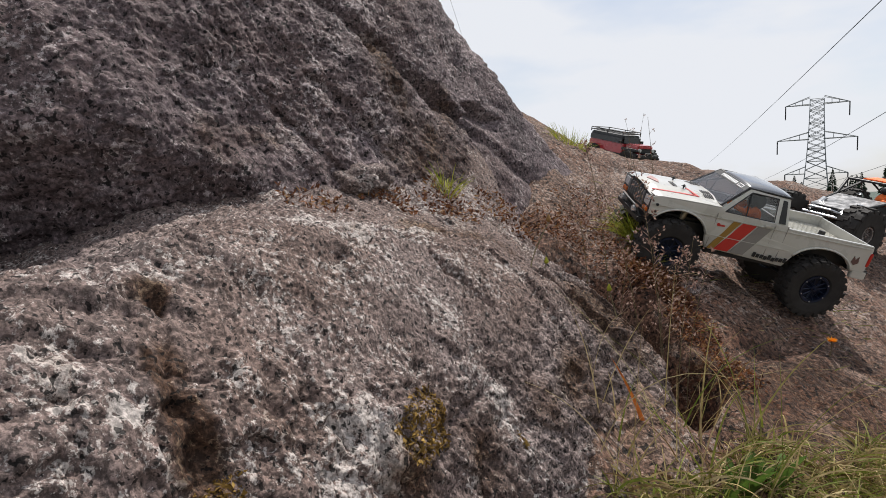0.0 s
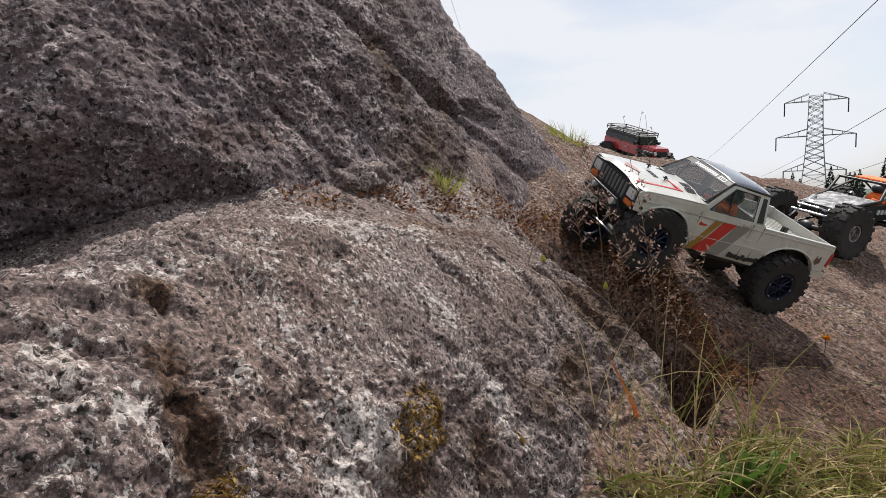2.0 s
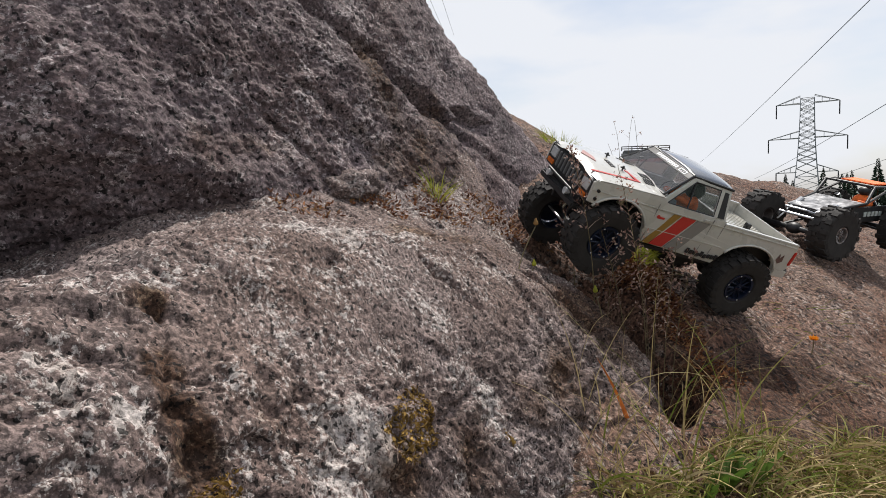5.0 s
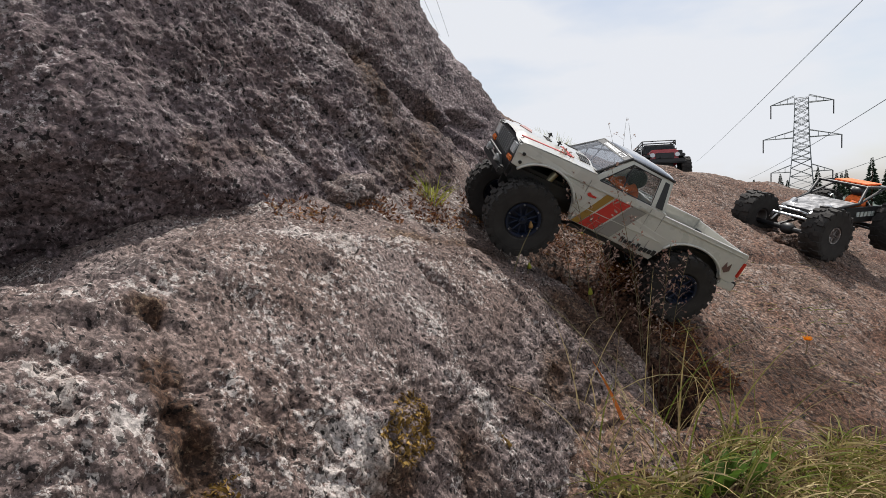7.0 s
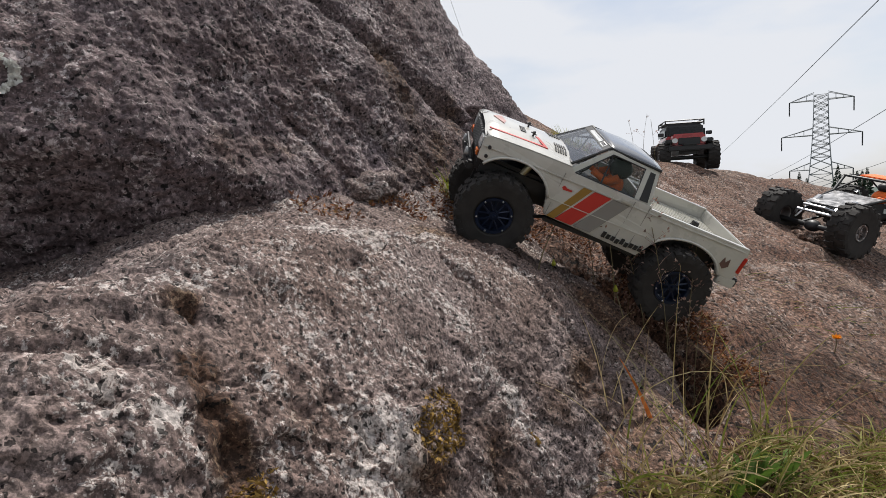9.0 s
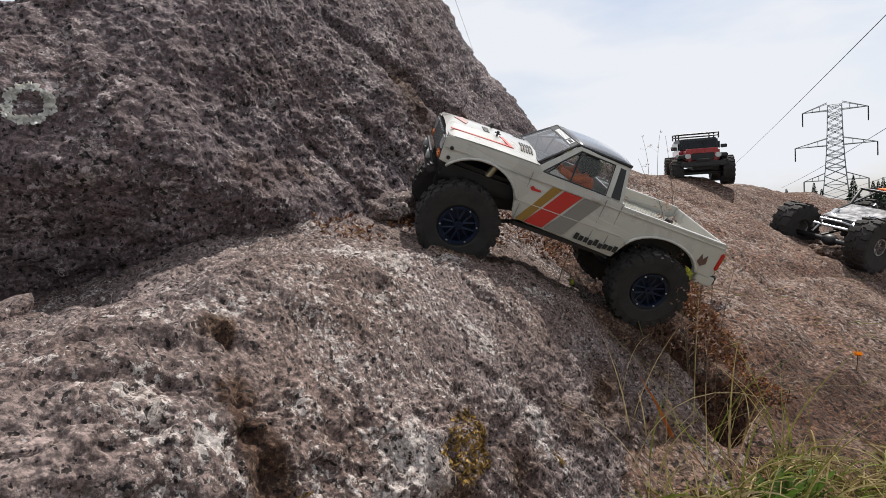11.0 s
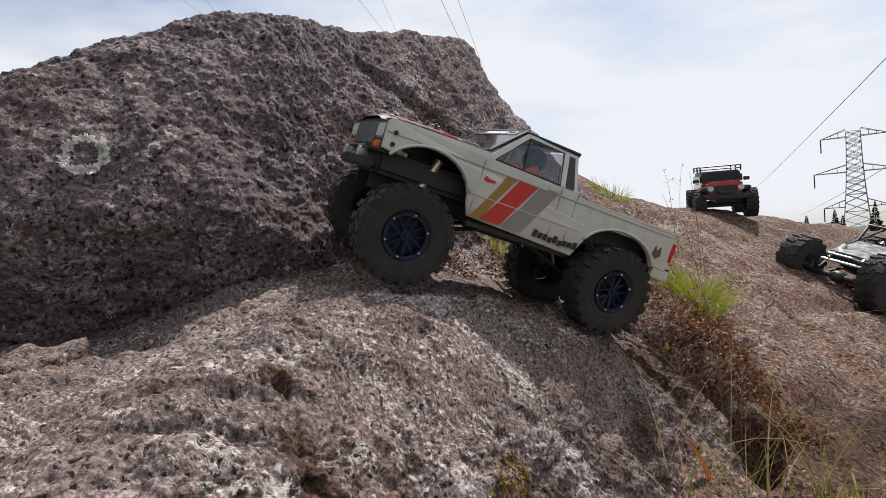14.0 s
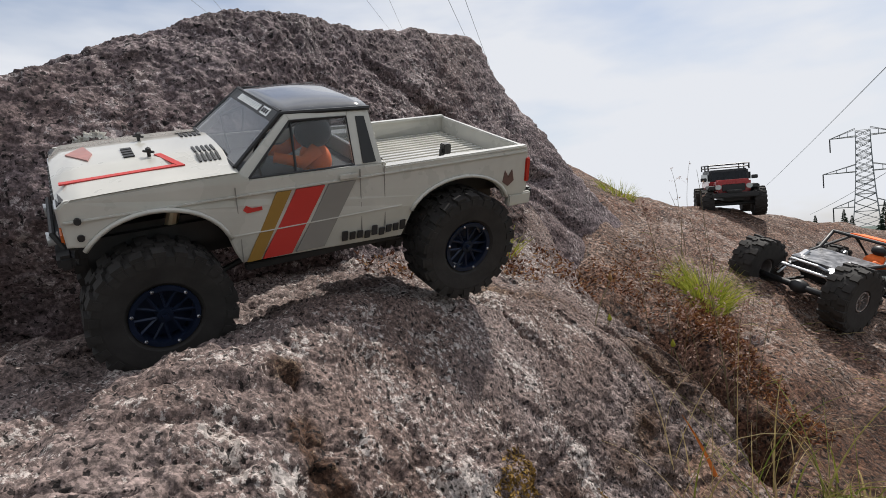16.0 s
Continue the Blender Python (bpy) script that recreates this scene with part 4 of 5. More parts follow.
# ---- the maroon off-roader on the crest ----
def build_offroader():
    t = new("toy_offroader")
    tagged(t, "maroon and black radio-controlled off-roader with roof rack on the crest", "toy car")
    bm = bmesh.new()
    add_box(bm, -0.200, 0.085, -0.082, 0.082, 0.100, 0.170, 0.006)
    part("body", bm, MAROON, t, "maroon lower body")
    bm = bmesh.new()
    add_box(bm, 0.085, 0.190, -0.066, 0.066, 0.115, 0.176, 0.008)
    part("bonnet", bm, MAROON, t, "maroon bonnet")
    for s in (1, -1):
        bm = bmesh.new()
        add_box(bm, 0.080, 0.195, s * 0.080 - 0.016, s * 0.080 + 0.016, 0.132, 0.150, 0.004)
        part("front_wing", bm, BLACK, t, "black front wing")
        bm = bmesh.new()
        add_rod(bm, (0.188, s * 0.058, 0.143), (0.198, s * 0.058, 0.143), 0.012, None, 14)
        part("headlight", bm, LENS, t, "round headlight")
        bm = bmesh.new()
        add_box(bm, -0.190, 0.070, s * 0.0835 - 0.001, s * 0.0835 + 0.001, 0.172, 0.205)
        part("side_window", bm, DARK_GLASS, t, "dark side window")
        bm = bmesh.new()
        add_box(bm, 0.060, 0.074, s * 0.100 - 0.012, s * 0.100 + 0.012, 0.172, 0.190, 0.002)
        part("mirror", bm, BLACK, t)
    bm = bmesh.new()
    add_box(bm, -0.200, 0.075, -0.080, 0.080, 0.168, 0.226, 0.006, 0.05)
    part("cab", bm, BLACK, t, "black upper cab")
    bm = bmesh.new()
    add_slab(bm, [(0.079, -0.070, 0.172), (0.079, 0.070, 0.172), (0.072, 0.068, 0.216), (0.072, -0.068, 0.216)], 0.002)
    part("windscreen", bm, DARK_GLASS, t, "dark windscreen")
    bm = bmesh.new()
    for x in spread(-0.190, 0.060, 7):
        add_rod(bm, (x, -0.078, 0.236), (x, 0.078, 0.236), 0.0025, None, 6)
    for z in (0.236, 0.250):
        ring = [(-0.195, -0.080, z), (0.065, -0.080, z), (0.065, 0.080, z), (-0.195, 0.080, z), (-0.195, -0.080, z)]
        for a, b in zip(ring, ring[1:]):
            add_rod(bm, a, b, 0.003, None, 6)
    for x in (-0.195, -0.06, 0.065):
        for y in (-0.080, 0.080):
            add_rod(bm, (x, y, 0.222), (x, y, 0.250), 0.003, None, 6)
    part("roof_rack", bm, BLACK, t, "black tubular roof rack")
    bm = bmesh.new()
    add_box(bm, 0.195, 0.222, -0.088, 0.088, 0.092, 0.116, 0.005)
    add_box(bm, 0.200, 0.224, -0.030, 0.030, 0.116, 0.128, 0.004)
    part("front_bumper", bm, BLACK, t, "black winch bumper")
    bm = bmesh.new()
    add_box(bm, 0.189, 0.193, -0.044, 0.044, 0.122, 0.155, 0.002)
    part("grille", bm, BLACK, t, "black grille")
    bm = bmesh.new()
    add_box(bm, -0.190, 0.190, -0.040, 0.040, 0.075, 0.100, 0.004)
    part("chassis_rail", bm, BLACK, t)
    for x in (0.150, -0.140):
        bm = bmesh.new()
        add_rod(bm, (x, -0.085, 0.060), (x, 0.085, 0.060), 0.009, None, 10)
        part("axle", bm, BLACK, t)
    for o in t.children:
        o.data.transform(Matrix.Diagonal((0.88, 0.88, 0.76, 1)))
    first = None
    for x, s in ((0.132, 1), (-0.123, 1), (0.132, -1), (-0.123, -1)):
        w = make_wheel(t, (x, s * 0.086, 0.050), s < 0, 0.053, 0.040, 18, 0.025, RUBBER, BLACK, first)
        first = first or w
    return t


offroader = build_offroader()


# ---- the silver rock buggy ----
def build_buggy():
    t = new("toy_buggy")
    tagged(t, "black tube-frame radio-controlled rock buggy with scuffed silver bonnet", "toy car")
    bm = bmesh.new()
    add_slab(bm, [(0.130, -0.055, 0.152), (0.130, 0.055, 0.152), (-0.020, 0.075, 0.180), (-0.020, -0.075, 0.180)], 0.004)
    part("bonnet", bm, SILVER, t, "scuffed silver and black bonnet panel")
    bm = bmesh.new()
    add_box(bm, -0.170, 0.105, -0.045, 0.045, 0.095, 0.135, 0.008)
    part("chassis", bm, BLACK, t, "black chassis")
    bm = bmesh.new()
    add_box(bm, 0.096, 0.132, -0.052, 0.052, 0.112, 0.150, 0.005)
    for i in range(6):
        add_box(bm, 0.131, 0.136, -0.034 + i * 0.0125, -0.029 + i * 0.0125, 0.120, 0.146, 0.001)
    part("nose", bm, BLACK, t, "black slotted nose")
    for s in (1, -1):
        bm = bmesh.new()
        add_tube(bm, [(0.125, s * 0.052, 0.145), (-0.020, s * 0.075, 0.180), (-0.050, s * 0.070, 0.240), (-0.150, s * 0.066, 0.235), (-0.230, s * 0.050, 0.160), (-0.120, s * 0.060, 0.105), (0.060, s * 0.060, 0.105), (0.125, s * 0.052, 0.145)], 0.005, 8)
        part("roll_cage", bm, BLACK, t, "black tube roll cage", smooth=True)
        bm = bmesh.new()
        add_tube(bm, [(-0.020, s * 0.075, 0.180), (-0.150, s * 0.066, 0.235)], 0.004, 8)
        part("cage_brace", bm, BLACK, t)
        bm = bmesh.new()
        add_box(bm, -0.150, 0.030, s * 0.068 - 0.003, s * 0.068 + 0.003, 0.108, 0.165, 0.002)
        part("side_panel", bm, BLACK, t, "black side panel with pale marks")
        bm = bmesh.new()
        for i in range(5):
            x = -0.030 - i * 0.018
            add_box(bm, x - 0.007, x + 0.005, s * 0.0722 - 0.001, s * 0.0722 + 0.001, 0.128, 0.146)
        part("letter_bar", bm, plain("pale_vinyl", (0.5, 0.55, 0.52), 0.5), t, "pale bars of side lettering")
        bm = bmesh.new()
        add_rod(bm, (0.128, s * 0.044, 0.142), (0.138, s * 0.044, 0.142), 0.008, None, 12)
        part("headlight", bm, LED if s > 0 else LENS, t, "small round lamp")
        for x, top in ((0.155, (0.075, 0.050, 0.170)), (-0.155, (-0.090, 0.050, 0.180))):
            bm = bmesh.new()
            a, b = Vector((x, s * 0.060, 0.090)), Vector((top[0], s * top[1], top[2]))
            add_rod(bm, a, b, 0.003, None, 8)
            add_rod(bm, a.lerp(b, 0.4), b, 0.008, None, 10)
            part("shock_absorber", bm, STEEL, t)
            bm = bmesh.new()
            add_rod(bm, (x, s * 0.060, 0.062), (x * 0.2, s * 0.030, 0.100), 0.0045, None, 8)
            part("link_arm", bm, BLACK, t)
    for x, y0, y1, z in ((-0.050, -0.070, 0.070, 0.240), (-0.150, -0.066, 0.066, 0.235), (0.125, -0.052, 0.052, 0.145)):
        bm = bmesh.new()
        add_rod(bm, (x, y0, z), (x, y1, z), 0.005, None, 8)
        part("cage_bar", bm, BLACK, t)
    bm = bmesh.new()
    add_tube(bm, [(0.145, -0.070, 0.100), (0.165, -0.050, 0.125), (0.165, 0.050, 0.125), (0.145, 0.070, 0.100)], 0.005, 8)
    add_tube(bm, [(0.150, -0.045, 0.140), (0.172, -0.030, 0.150), (0.172, 0.030, 0.150), (0.150, 0.045, 0.140)], 0.004, 8)
    part("front_bumper", bm, STEEL, t, "worn steel tube bumper")
    bm = bmesh.new()
    add_box(bm, -0.160, -0.085, -0.050, 0.050, 0.238, 0.245, 0.003)
    part("roof_panel", bm, ORANGE, t, "orange roof panel")
    bm = bmesh.new()
    bmesh.ops.create_uvsphere(bm, u_segments=14, v_segments=10, radius=0.026, matrix=Matrix.Translation((-0.085, 0.028, 0.170)) @ Matrix.Diagonal((0.9, 1.1, 1.2, 1)))
    add_tube(bm, [(-0.085, 0.052, 0.185), (-0.060, 0.058, 0.168), (-0.035, 0.045, 0.178)], 0.008, 8, 0.006)
    n_suit = len(bm.faces)
    bmesh.ops.create_uvsphere(bm, u_segments=14, v_segments=10, radius=0.018, matrix=Matrix.Translation((-0.085, 0.028, 0.212)))
    bm.faces.ensure_lookup_table()
    for f in bm.faces[n_suit:]:
        f.material_index = 1
    part("driver_doll", bm, [ORANGE, BLACK], t, "small driver doll in orange suit", smooth=True)
    for x in (0.160, -0.160):
        bm = bmesh.new()
        add_rod(bm, (x, -0.110, 0.072), (x, 0.110, 0.072), 0.010, None, 10)
        bmesh.ops.create_uvsphere(bm, u_segments=12, v_segments=8, radius=0.022, matrix=Matrix.Translation((x, 0.0, 0.072)))
        part("axle", bm, BLACK, t, smooth=True)
    for o in t.children:
        o.data.transform(Matrix.Diagonal((1, 1.1, 0.80, 1)))
    wheels = []
    for x, s in ((0.160, 1), (-0.160, 1), (0.160, -1), (-0.160, -1)):
        wheels.append(make_wheel(t, (x, s * 0.120, 0.072), s < 0, 0.077, 0.060, 16, 0.024, RUBBER, WORN, wheels[0] if wheels else None))
    return t, wheels


buggy, buggy_wheels = build_buggy()

# ---- where things stand on the rock ----
from mathutils.bvhtree import BVHTree


def tree_of(ob):
    me = ob.data
    return BVHTree.FromPolygons([v.co.copy() for v in me.vertices], [tuple(p.vertices) for p in me.polygons])


ROCKS = [tree_of(ground), tree_of(outcrop), tree_of(boulder)]


def land(x, y, top=0.75, which=(0, 1)):
    """The rock's height under (x, y)."""
    best = -9.0
    for i in which:
        hit = ROCKS[i].ray_cast(Vector((x, y, top)), Vector((0, 0, -1)))
        if hit[0] is not None:
            best = max(best, hit[0].z)
    return best


def cling(p, way, which):
    """The place and normal where a line from p along way meets a rock."""
    hit = ROCKS[which].ray_cast(Vector(p), Vector(way).normalized())
    return (hit[0], hit[1]) if hit[0] is not None else (Vector(p), Vector((0, 0, 1)))


# ---- plants ----
def leaf_material(name, stops, rough=0.7, trans=0.25):
    m, n, l, bsdf = nodes_of(name)
    info = n.new("ShaderNodeNewGeometry")
    pos = n.new("ShaderNodeTexCoord").outputs["Object"]
    r = ramp_node(n, l, info.outputs["Random Per Island"], stops)
    t = noise_node(n, l, 90, 3, 0.6, 0, pos)
    tone = ramp_node(n, l, t.outputs["Fac"], [(0.3, grey(0.6)), (0.7, grey(1.25))])
    c = mix_node(n, l, 1.0, r.outputs["Color"], tone.outputs["Color"], "MULTIPLY")
    l.new(c.outputs["Color"], bsdf.inputs["Base Color"])
    bsdf.inputs["Roughness"].default_value = rough
    bsdf.inputs["Specular IOR Level"].default_value = 0.25
    glow = n.new("ShaderNodeBsdfTranslucent")
    l.new(c.outputs["Color"], glow.inputs["Color"])
    mix = n.new("ShaderNodeMixShader")
    mix.inputs[0].default_value = trans
    l.new(bsdf.outputs[0], mix.inputs[1])
    l.new(glow.outputs[0], mix.inputs[2])
    l.new(mix.outputs[0], n["Material Output"].inputs["Surface"])
    return m


STRAW = leaf_material("straw_and_grass", [(0.0, (0.20, 0.12, 0.05)), (0.25, (0.52, 0.41, 0.22)), (0.5, (0.38, 0.30, 0.12)), (0.7, (0.13, 0.17, 0.025)), (0.88, (0.22, 0.25, 0.04)), (1.0, (0.10, 0.05, 0.025))])
GREEN = leaf_material("yellow_green_grass", [(0.0, (0.26, 0.28, 0.03)), (0.5, (0.38, 0.38, 0.05)), (0.8, (0.17, 0.24, 0.03)), (1.0, (0.46, 0.39, 0.12))], 0.6, 0.45)
WEED = leaf_material("weed_leaf", [(0.0, (0.06, 0.12, 0.02)), (0.6, (0.11, 0.19, 0.03)), (1.0, (0.16, 0.22, 0.05))], 0.5, 0.35)
RUST = leaf_material("dry_brown_leaf", [(0.0, (0.045, 0.020, 0.012)), (0.4, (0.15, 0.054, 0.024)), (0.75, (0.25, 0.10, 0.038)), (1.0, (0.32, 0.19, 0.08))], 0.8, 0.15)
SEED = leaf_material("pinkish_seed", [(0.0, (0.20, 0.11, 0.09)), (0.6, (0.36, 0.23, 0.18)), (1.0, (0.55, 0.42, 0.34))], 0.8, 0.3)
STEM = leaf_material("dry_stem", [(0.0, (0.10, 0.08, 0.04)), (1.0, (0.19, 0.15, 0.075))], 0.7, 0.1)
MOSS = leaf_material("dry_moss", [(0.0, (0.13, 0.075, 0.018)), (0.5, (0.26, 0.155, 0.038)), (1.0, (0.36, 0.23, 0.065))], 0.9, 0.1)
PETAL = leaf_material("orange_petal", [(0.0, (0.80, 0.25, 0.01)), (1.0, (0.90, 0.36, 0.02))], 0.6, 0.3)
BUD = leaf_material("brown_bud", [(0.0, (0.22, 0.12, 0.04)), (1.0, (0.30, 0.17, 0.06))], 0.7, 0.1)
DOWN = leaf_material("white_seed_head", [(0.0, (0.68, 0.66, 0.61)), (1.0, (0.82, 0.80, 0.75))], 0.9, 0.2)


class Strands:
    """Collects ribbons and leaves for one mesh."""

    def __init__(self):
        self.v, self.f = [], []

    def blade(self, root, lean, length, width, droop, seg=5, spin=None):
        p = Vector(root)
        d = Vector((lean[0], lean[1], 1.0)).normalized()
        side = d.cross(Vector((random.uniform(-1, 1), random.uniform(-1, 1), 0.2))).normalized()
        n0 = len(self.v)
        for i in range(seg + 1):
            w = width * (1 - i / seg) ** 0.7 * 0.5 + 0.00012
            self.v += [tuple(p - side * w), tuple(p + side * w)]
            p = p + d * (length / seg)
            d = (d + Vector((lean[0] * 0.3, lean[1] * 0.3, -droop)) * (1.6 / seg)).normalized()
        for i in range(seg):
            a = n0 + 2 * i
            self.f.append((a, a + 1, a + 3, a + 2))
        return p

    def leaf(self, p, way, length, width):
        p, d = Vector(p), Vector(way).normalized()
        s = d.cross(Vector((random.uniform(-1, 1), random.uniform(-1, 1), random.uniform(-1, 1)))).normalized() * width / 2
        up = s.cross(d).normalized() * width * 0.25
        n0 = len(self.v)
        self.v += [tuple(p), tuple(p + d * length * 0.45 + s + up), tuple(p + d * length), tuple(p + d * length * 0.45 - s + up), tuple(p + d * length * 0.5)]
        self.f += [(n0, n0 + 1, n0 + 4), (n0 + 1, n0 + 2, n0 + 4), (n0 + 2, n0 + 3, n0 + 4), (n0 + 3, n0, n0 + 4)]

    def make(self, name, material):
        return link_mesh(name, self.v, self.f, material)


def rnd(a, b):
    return random.uniform(a, b)


random.seed(5)
# matted grass below the slope
s = Strands()
for _ in range(16000):
    x, y = rnd(0.21, 1.05), rnd(0.52, 1.08)
    edge = min(0.865 + 0.62 * (x - 0.4), 1.0) + 0.05 * noise.noise((x * 8, y * 8, 1))
    if y > edge - 0.03 or noise.noise((x * 9, y * 9, 4)) < -0.35 or (x < 0.36 and y > 0.72 + 0.5 * (x - 0.2)):
        continue
    z = land(x, y)
    if z > 0.27:
        continue
    flat = random.random() < 0.7
    ln = rnd(0.03, 0.11) if flat else rnd(0.02, 0.065)
    a = rnd(0, 6.28)
    k = rnd(0.8, 2.2) if flat else rnd(0.0, 0.7)
    s.blade((x, y, z + (rnd(0, 0.02) if flat else -0.004)), (math.cos(a) * k, math.sin(a) * k), ln, rnd(0.0014, 0.0034), rnd(0.2, 1.1))
tagged(s.make("grass", STRAW), "matted straw and green grass below the rocks", "grass", kind="stuff")

# grass edging the outcrop's foot and the cleft
s = Strands()
for _ in range(60):
    x = rnd(0.20, 0.46)
    y = 0.78 + 0.45 * (x - 0.20) + rnd(-0.08, 0.06)
    z = land(x, y)
    if z > 0.30:
        continue
    s.blade((x, y, z), (rnd(-0.5, 0.5), rnd(-0.5, 0.3)), rnd(0.08, 0.24), rnd(0.0010, 0.0030), rnd(0.15, 0.9), 8)
tagged(s.make("long_grass", STRAW), "long arching dry grass blades beside the cleft", "grass", kind="stuff")


def grass_tuft(x, y, count, length, spread_r, label):
    s = Strands()
    z = land(x, y)
    for _ in range(count):
        a, r = rnd(0, 6.28), spread_r * math.sqrt(random.random())
        k = rnd(0.1, 1.1)
        px, py = x + r * math.cos(a), y + r * math.sin(a)
        s.blade((px, py, land(px, py) - 0.004), (math.cos(a) * k, math.sin(a) * k), length * rnd(0.5, 1.1), rnd(0.001, 0.002), rnd(0.2, 0.7), 6)
    return tagged(s.make("grass_tuft", GREEN), label, "grass", "grass tufts on the slope", "stuff")


grass_tuft(0.44, 1.415, 520, 0.10, 0.045, "bright yellow-green grass tuft on the slope")
grass_tuft(0.415, 1.325, 130, 0.055, 0.018, "small green grass tuft among brown litter")
grass_tuft(0.36, 1.99, 170, 0.06, 0.05, "yellowish grass tuft beside the boulder")
grass_tuft(0.01, 1.20, 60, 0.06, 0.02, "small green grass tuft at the boulder's foot")

# brown litter and dry seed plants in the cleft and along the boulder
s = Strands()


def litter(x, y, r, count, size, lift):
    for _ in range(count):
        a, q = rnd(0, 6.28), r * math.sqrt(random.random())
        px, py = x + q * math.cos(a), y + q * math.sin(a)
        z = land(px, py) + rnd(0, lift)
        s.leaf((px, py, z), (rnd(-1, 1), rnd(-1, 1), rnd(-0.3, 0.9)), size * rnd(0.5, 1.5), size * rnd(0.25, 0.5))


for x, y, r, n_, lift in ((0.38, 1.25, 0.05, 1000, 0.025), (0.42, 1.31, 0.05, 900, 0.015), (0.43, 1.22, 0.04, 600, 0.012), (0.44, 1.14, 0.045, 600, 0.012), (0.47, 1.05, 0.05, 350, 0.010), (0.30, 1.35, 0.08, 450, 0.02), 
                          (0.22, 1.34, 0.07, 350, 0.015), (0.12, 1.25, 0.06, 300, 0.012), (0.02, 1.14, 0.06, 350, 0.012), (-0.08, 1.04, 0.05, 260, 0.010), (-0.16, 0.90, 0.05, 160, 0.006), (0.34, 1.50, 0.10, 350, 0.02)):
    litter(x, y, r, n_, 0.009, lift)
tagged(s.make("dry_plants", RUST), "rust-brown dry leaves and litter in the rock cleft", "dry plants", kind="stuff")


def seed_grass(x, y, height, lean, tufts):
    """A thin stalk with a loose seed head."""
    z = max(land(x, y), 0.13)
    root = new("seed_grass")
    root.location = (x, y, z)
    tagged(root, "dry seed-head grass stalk growing from the rock", "grass stalk", "dry seed stalks")
    pts = [(lean[0] * k * k, lean[1] * k * k, height * k) for k in spread(-0.02, 1, 9)]
    bm = bmesh.new()
    add_tube(bm, pts, 0.0008, 5, 0.0004)
    part("stalk", bm, STEM, root)
    st = Strands()
    for _ in range(tufts):
        k = rnd(0.45, 1.0)
        p = Vector((lean[0] * k * k, lean[1] * k * k, height * k))
        a = rnd(0, 6.28)
        q = p + Vector((math.cos(a), math.sin(a), rnd(0.2, 1.2))) * 0.035 * (1.15 - k)
        st.blade(p, (math.cos(a), math.sin(a)), (q - p).length, 0.0006, 0.1, 2)
        for _ in range(3):
            st.leaf(q + Vector((rnd(-1, 1), rnd(-1, 1), rnd(-1, 1))) * 0.004, (rnd(-1, 1), rnd(-1, 1), rnd(0, 1)), 0.0065, 0.0034)
    o = tagged(st.make("seed_head", SEED), kind="stuff")
    o.parent = root
    return root


seed_grass(0.365, 1.05, 0.30, (-0.015, 0.02), 42)
seed_grass(0.270, 1.03, 0.25, (-0.03, 0.02), 40)
seed_grass(0.300, 1.09, 0.22, (0.02, 0.0), 30)
seed_grass(0.385, 1.10, 0.20, (0.03, 0.01), 30)
seed_grass(0.255, 1.12, 0.17, (-0.02, 0.01), 26)
for x, y, h, lean, tufts in ((0.345, 1.00, 0.35, (-0.035, 0.03), 34), (0.325, 1.04, 0.33, (-0.06, 0.02), 30), (0.375, 1.02, 0.30, (0.03, 0.02), 30), (0.40, 1.05, 0.25, (0.045, 0.02), 26)):
    seed_grass(x, y, h, lean, tufts)
for x, y, h in ((0.50, 1.58, 0.26), (0.475, 1.68, 0.17), (0.46, 1.66, 0.13), (0.52, 1.62, 0.15), (0.60, 2.20, 0.14), (0.64, 2.24, 0.17)):
    seed_grass(x, y, h, (rnd(-0.03, 0.03), 0.02), 3)


def bud_stalk(x, y, tip, bud_r, label, head=BUD, bend=0.03):
    """A thin curved stem with a closed flower head."""
    z = land(x, y)
    root = new("bud_stalk")
    root.location = (x, y, z - 0.005)
    tagged(root, label, "flower stalk", "flower stalks by the outcrop")
    d = Vector(tip) - Vector((x, y, z))
    pts = [d * k + Vector((bend * math.sin(math.pi * k), 0, -0.02 * math.sin(math.pi * k))) for k in spread(0, 1, 10)]
    bm = bmesh.new()
    add_tube(bm, pts, 0.0013, 6, 0.0009)
    part("stalk", bm, STEM, root, smooth=True)
    bm = bmesh.new()
    prof = [(0.0004, 0), (0.75, 0.25), (1.0, 0.8), (0.8, 1.6), (0.45, 2.3), (0.3, 2.9)]
    add_lathe(bm, [(r * bud_r, y * bud_r) for r, y in prof], 9)
    bmesh.ops.transform(bm, matrix=Matrix.Translation(d) @ Matrix.Rotation(math.pi / 2, 4, "X"), verts=bm.verts[:])
    part("bud", bm, head, root, smooth=True)
    return root


bud_stalk(0.185, 0.905, (0.129, 0.970, 0.395), 0.0042, "brown hawkweed bud on a thin curved stem", BUD, -0.03)
bud_stalk(0.190, 0.915, (0.179, 1.030, 0.470), 0.0042, "ochre hawkweed bud on a tall thin stem", BUD, -0.04)
bud_stalk(0.195, 0.925, (0.174, 1.024, 0.405), 0.0038, "green-brown hawkweed bud on a thin stem", GREEN, -0.03)
bud_stalk(0.260, 0.955, (0.267, 1.006, 0.362), 0.0040, "green-brown closed bud on a thin stem", GREEN, 0.01)
bud_stalk(0.226, 1.085, (0.238, 1.100, 0.253), 0.0045, "white seed bud on a short stem", DOWN, 0.005)


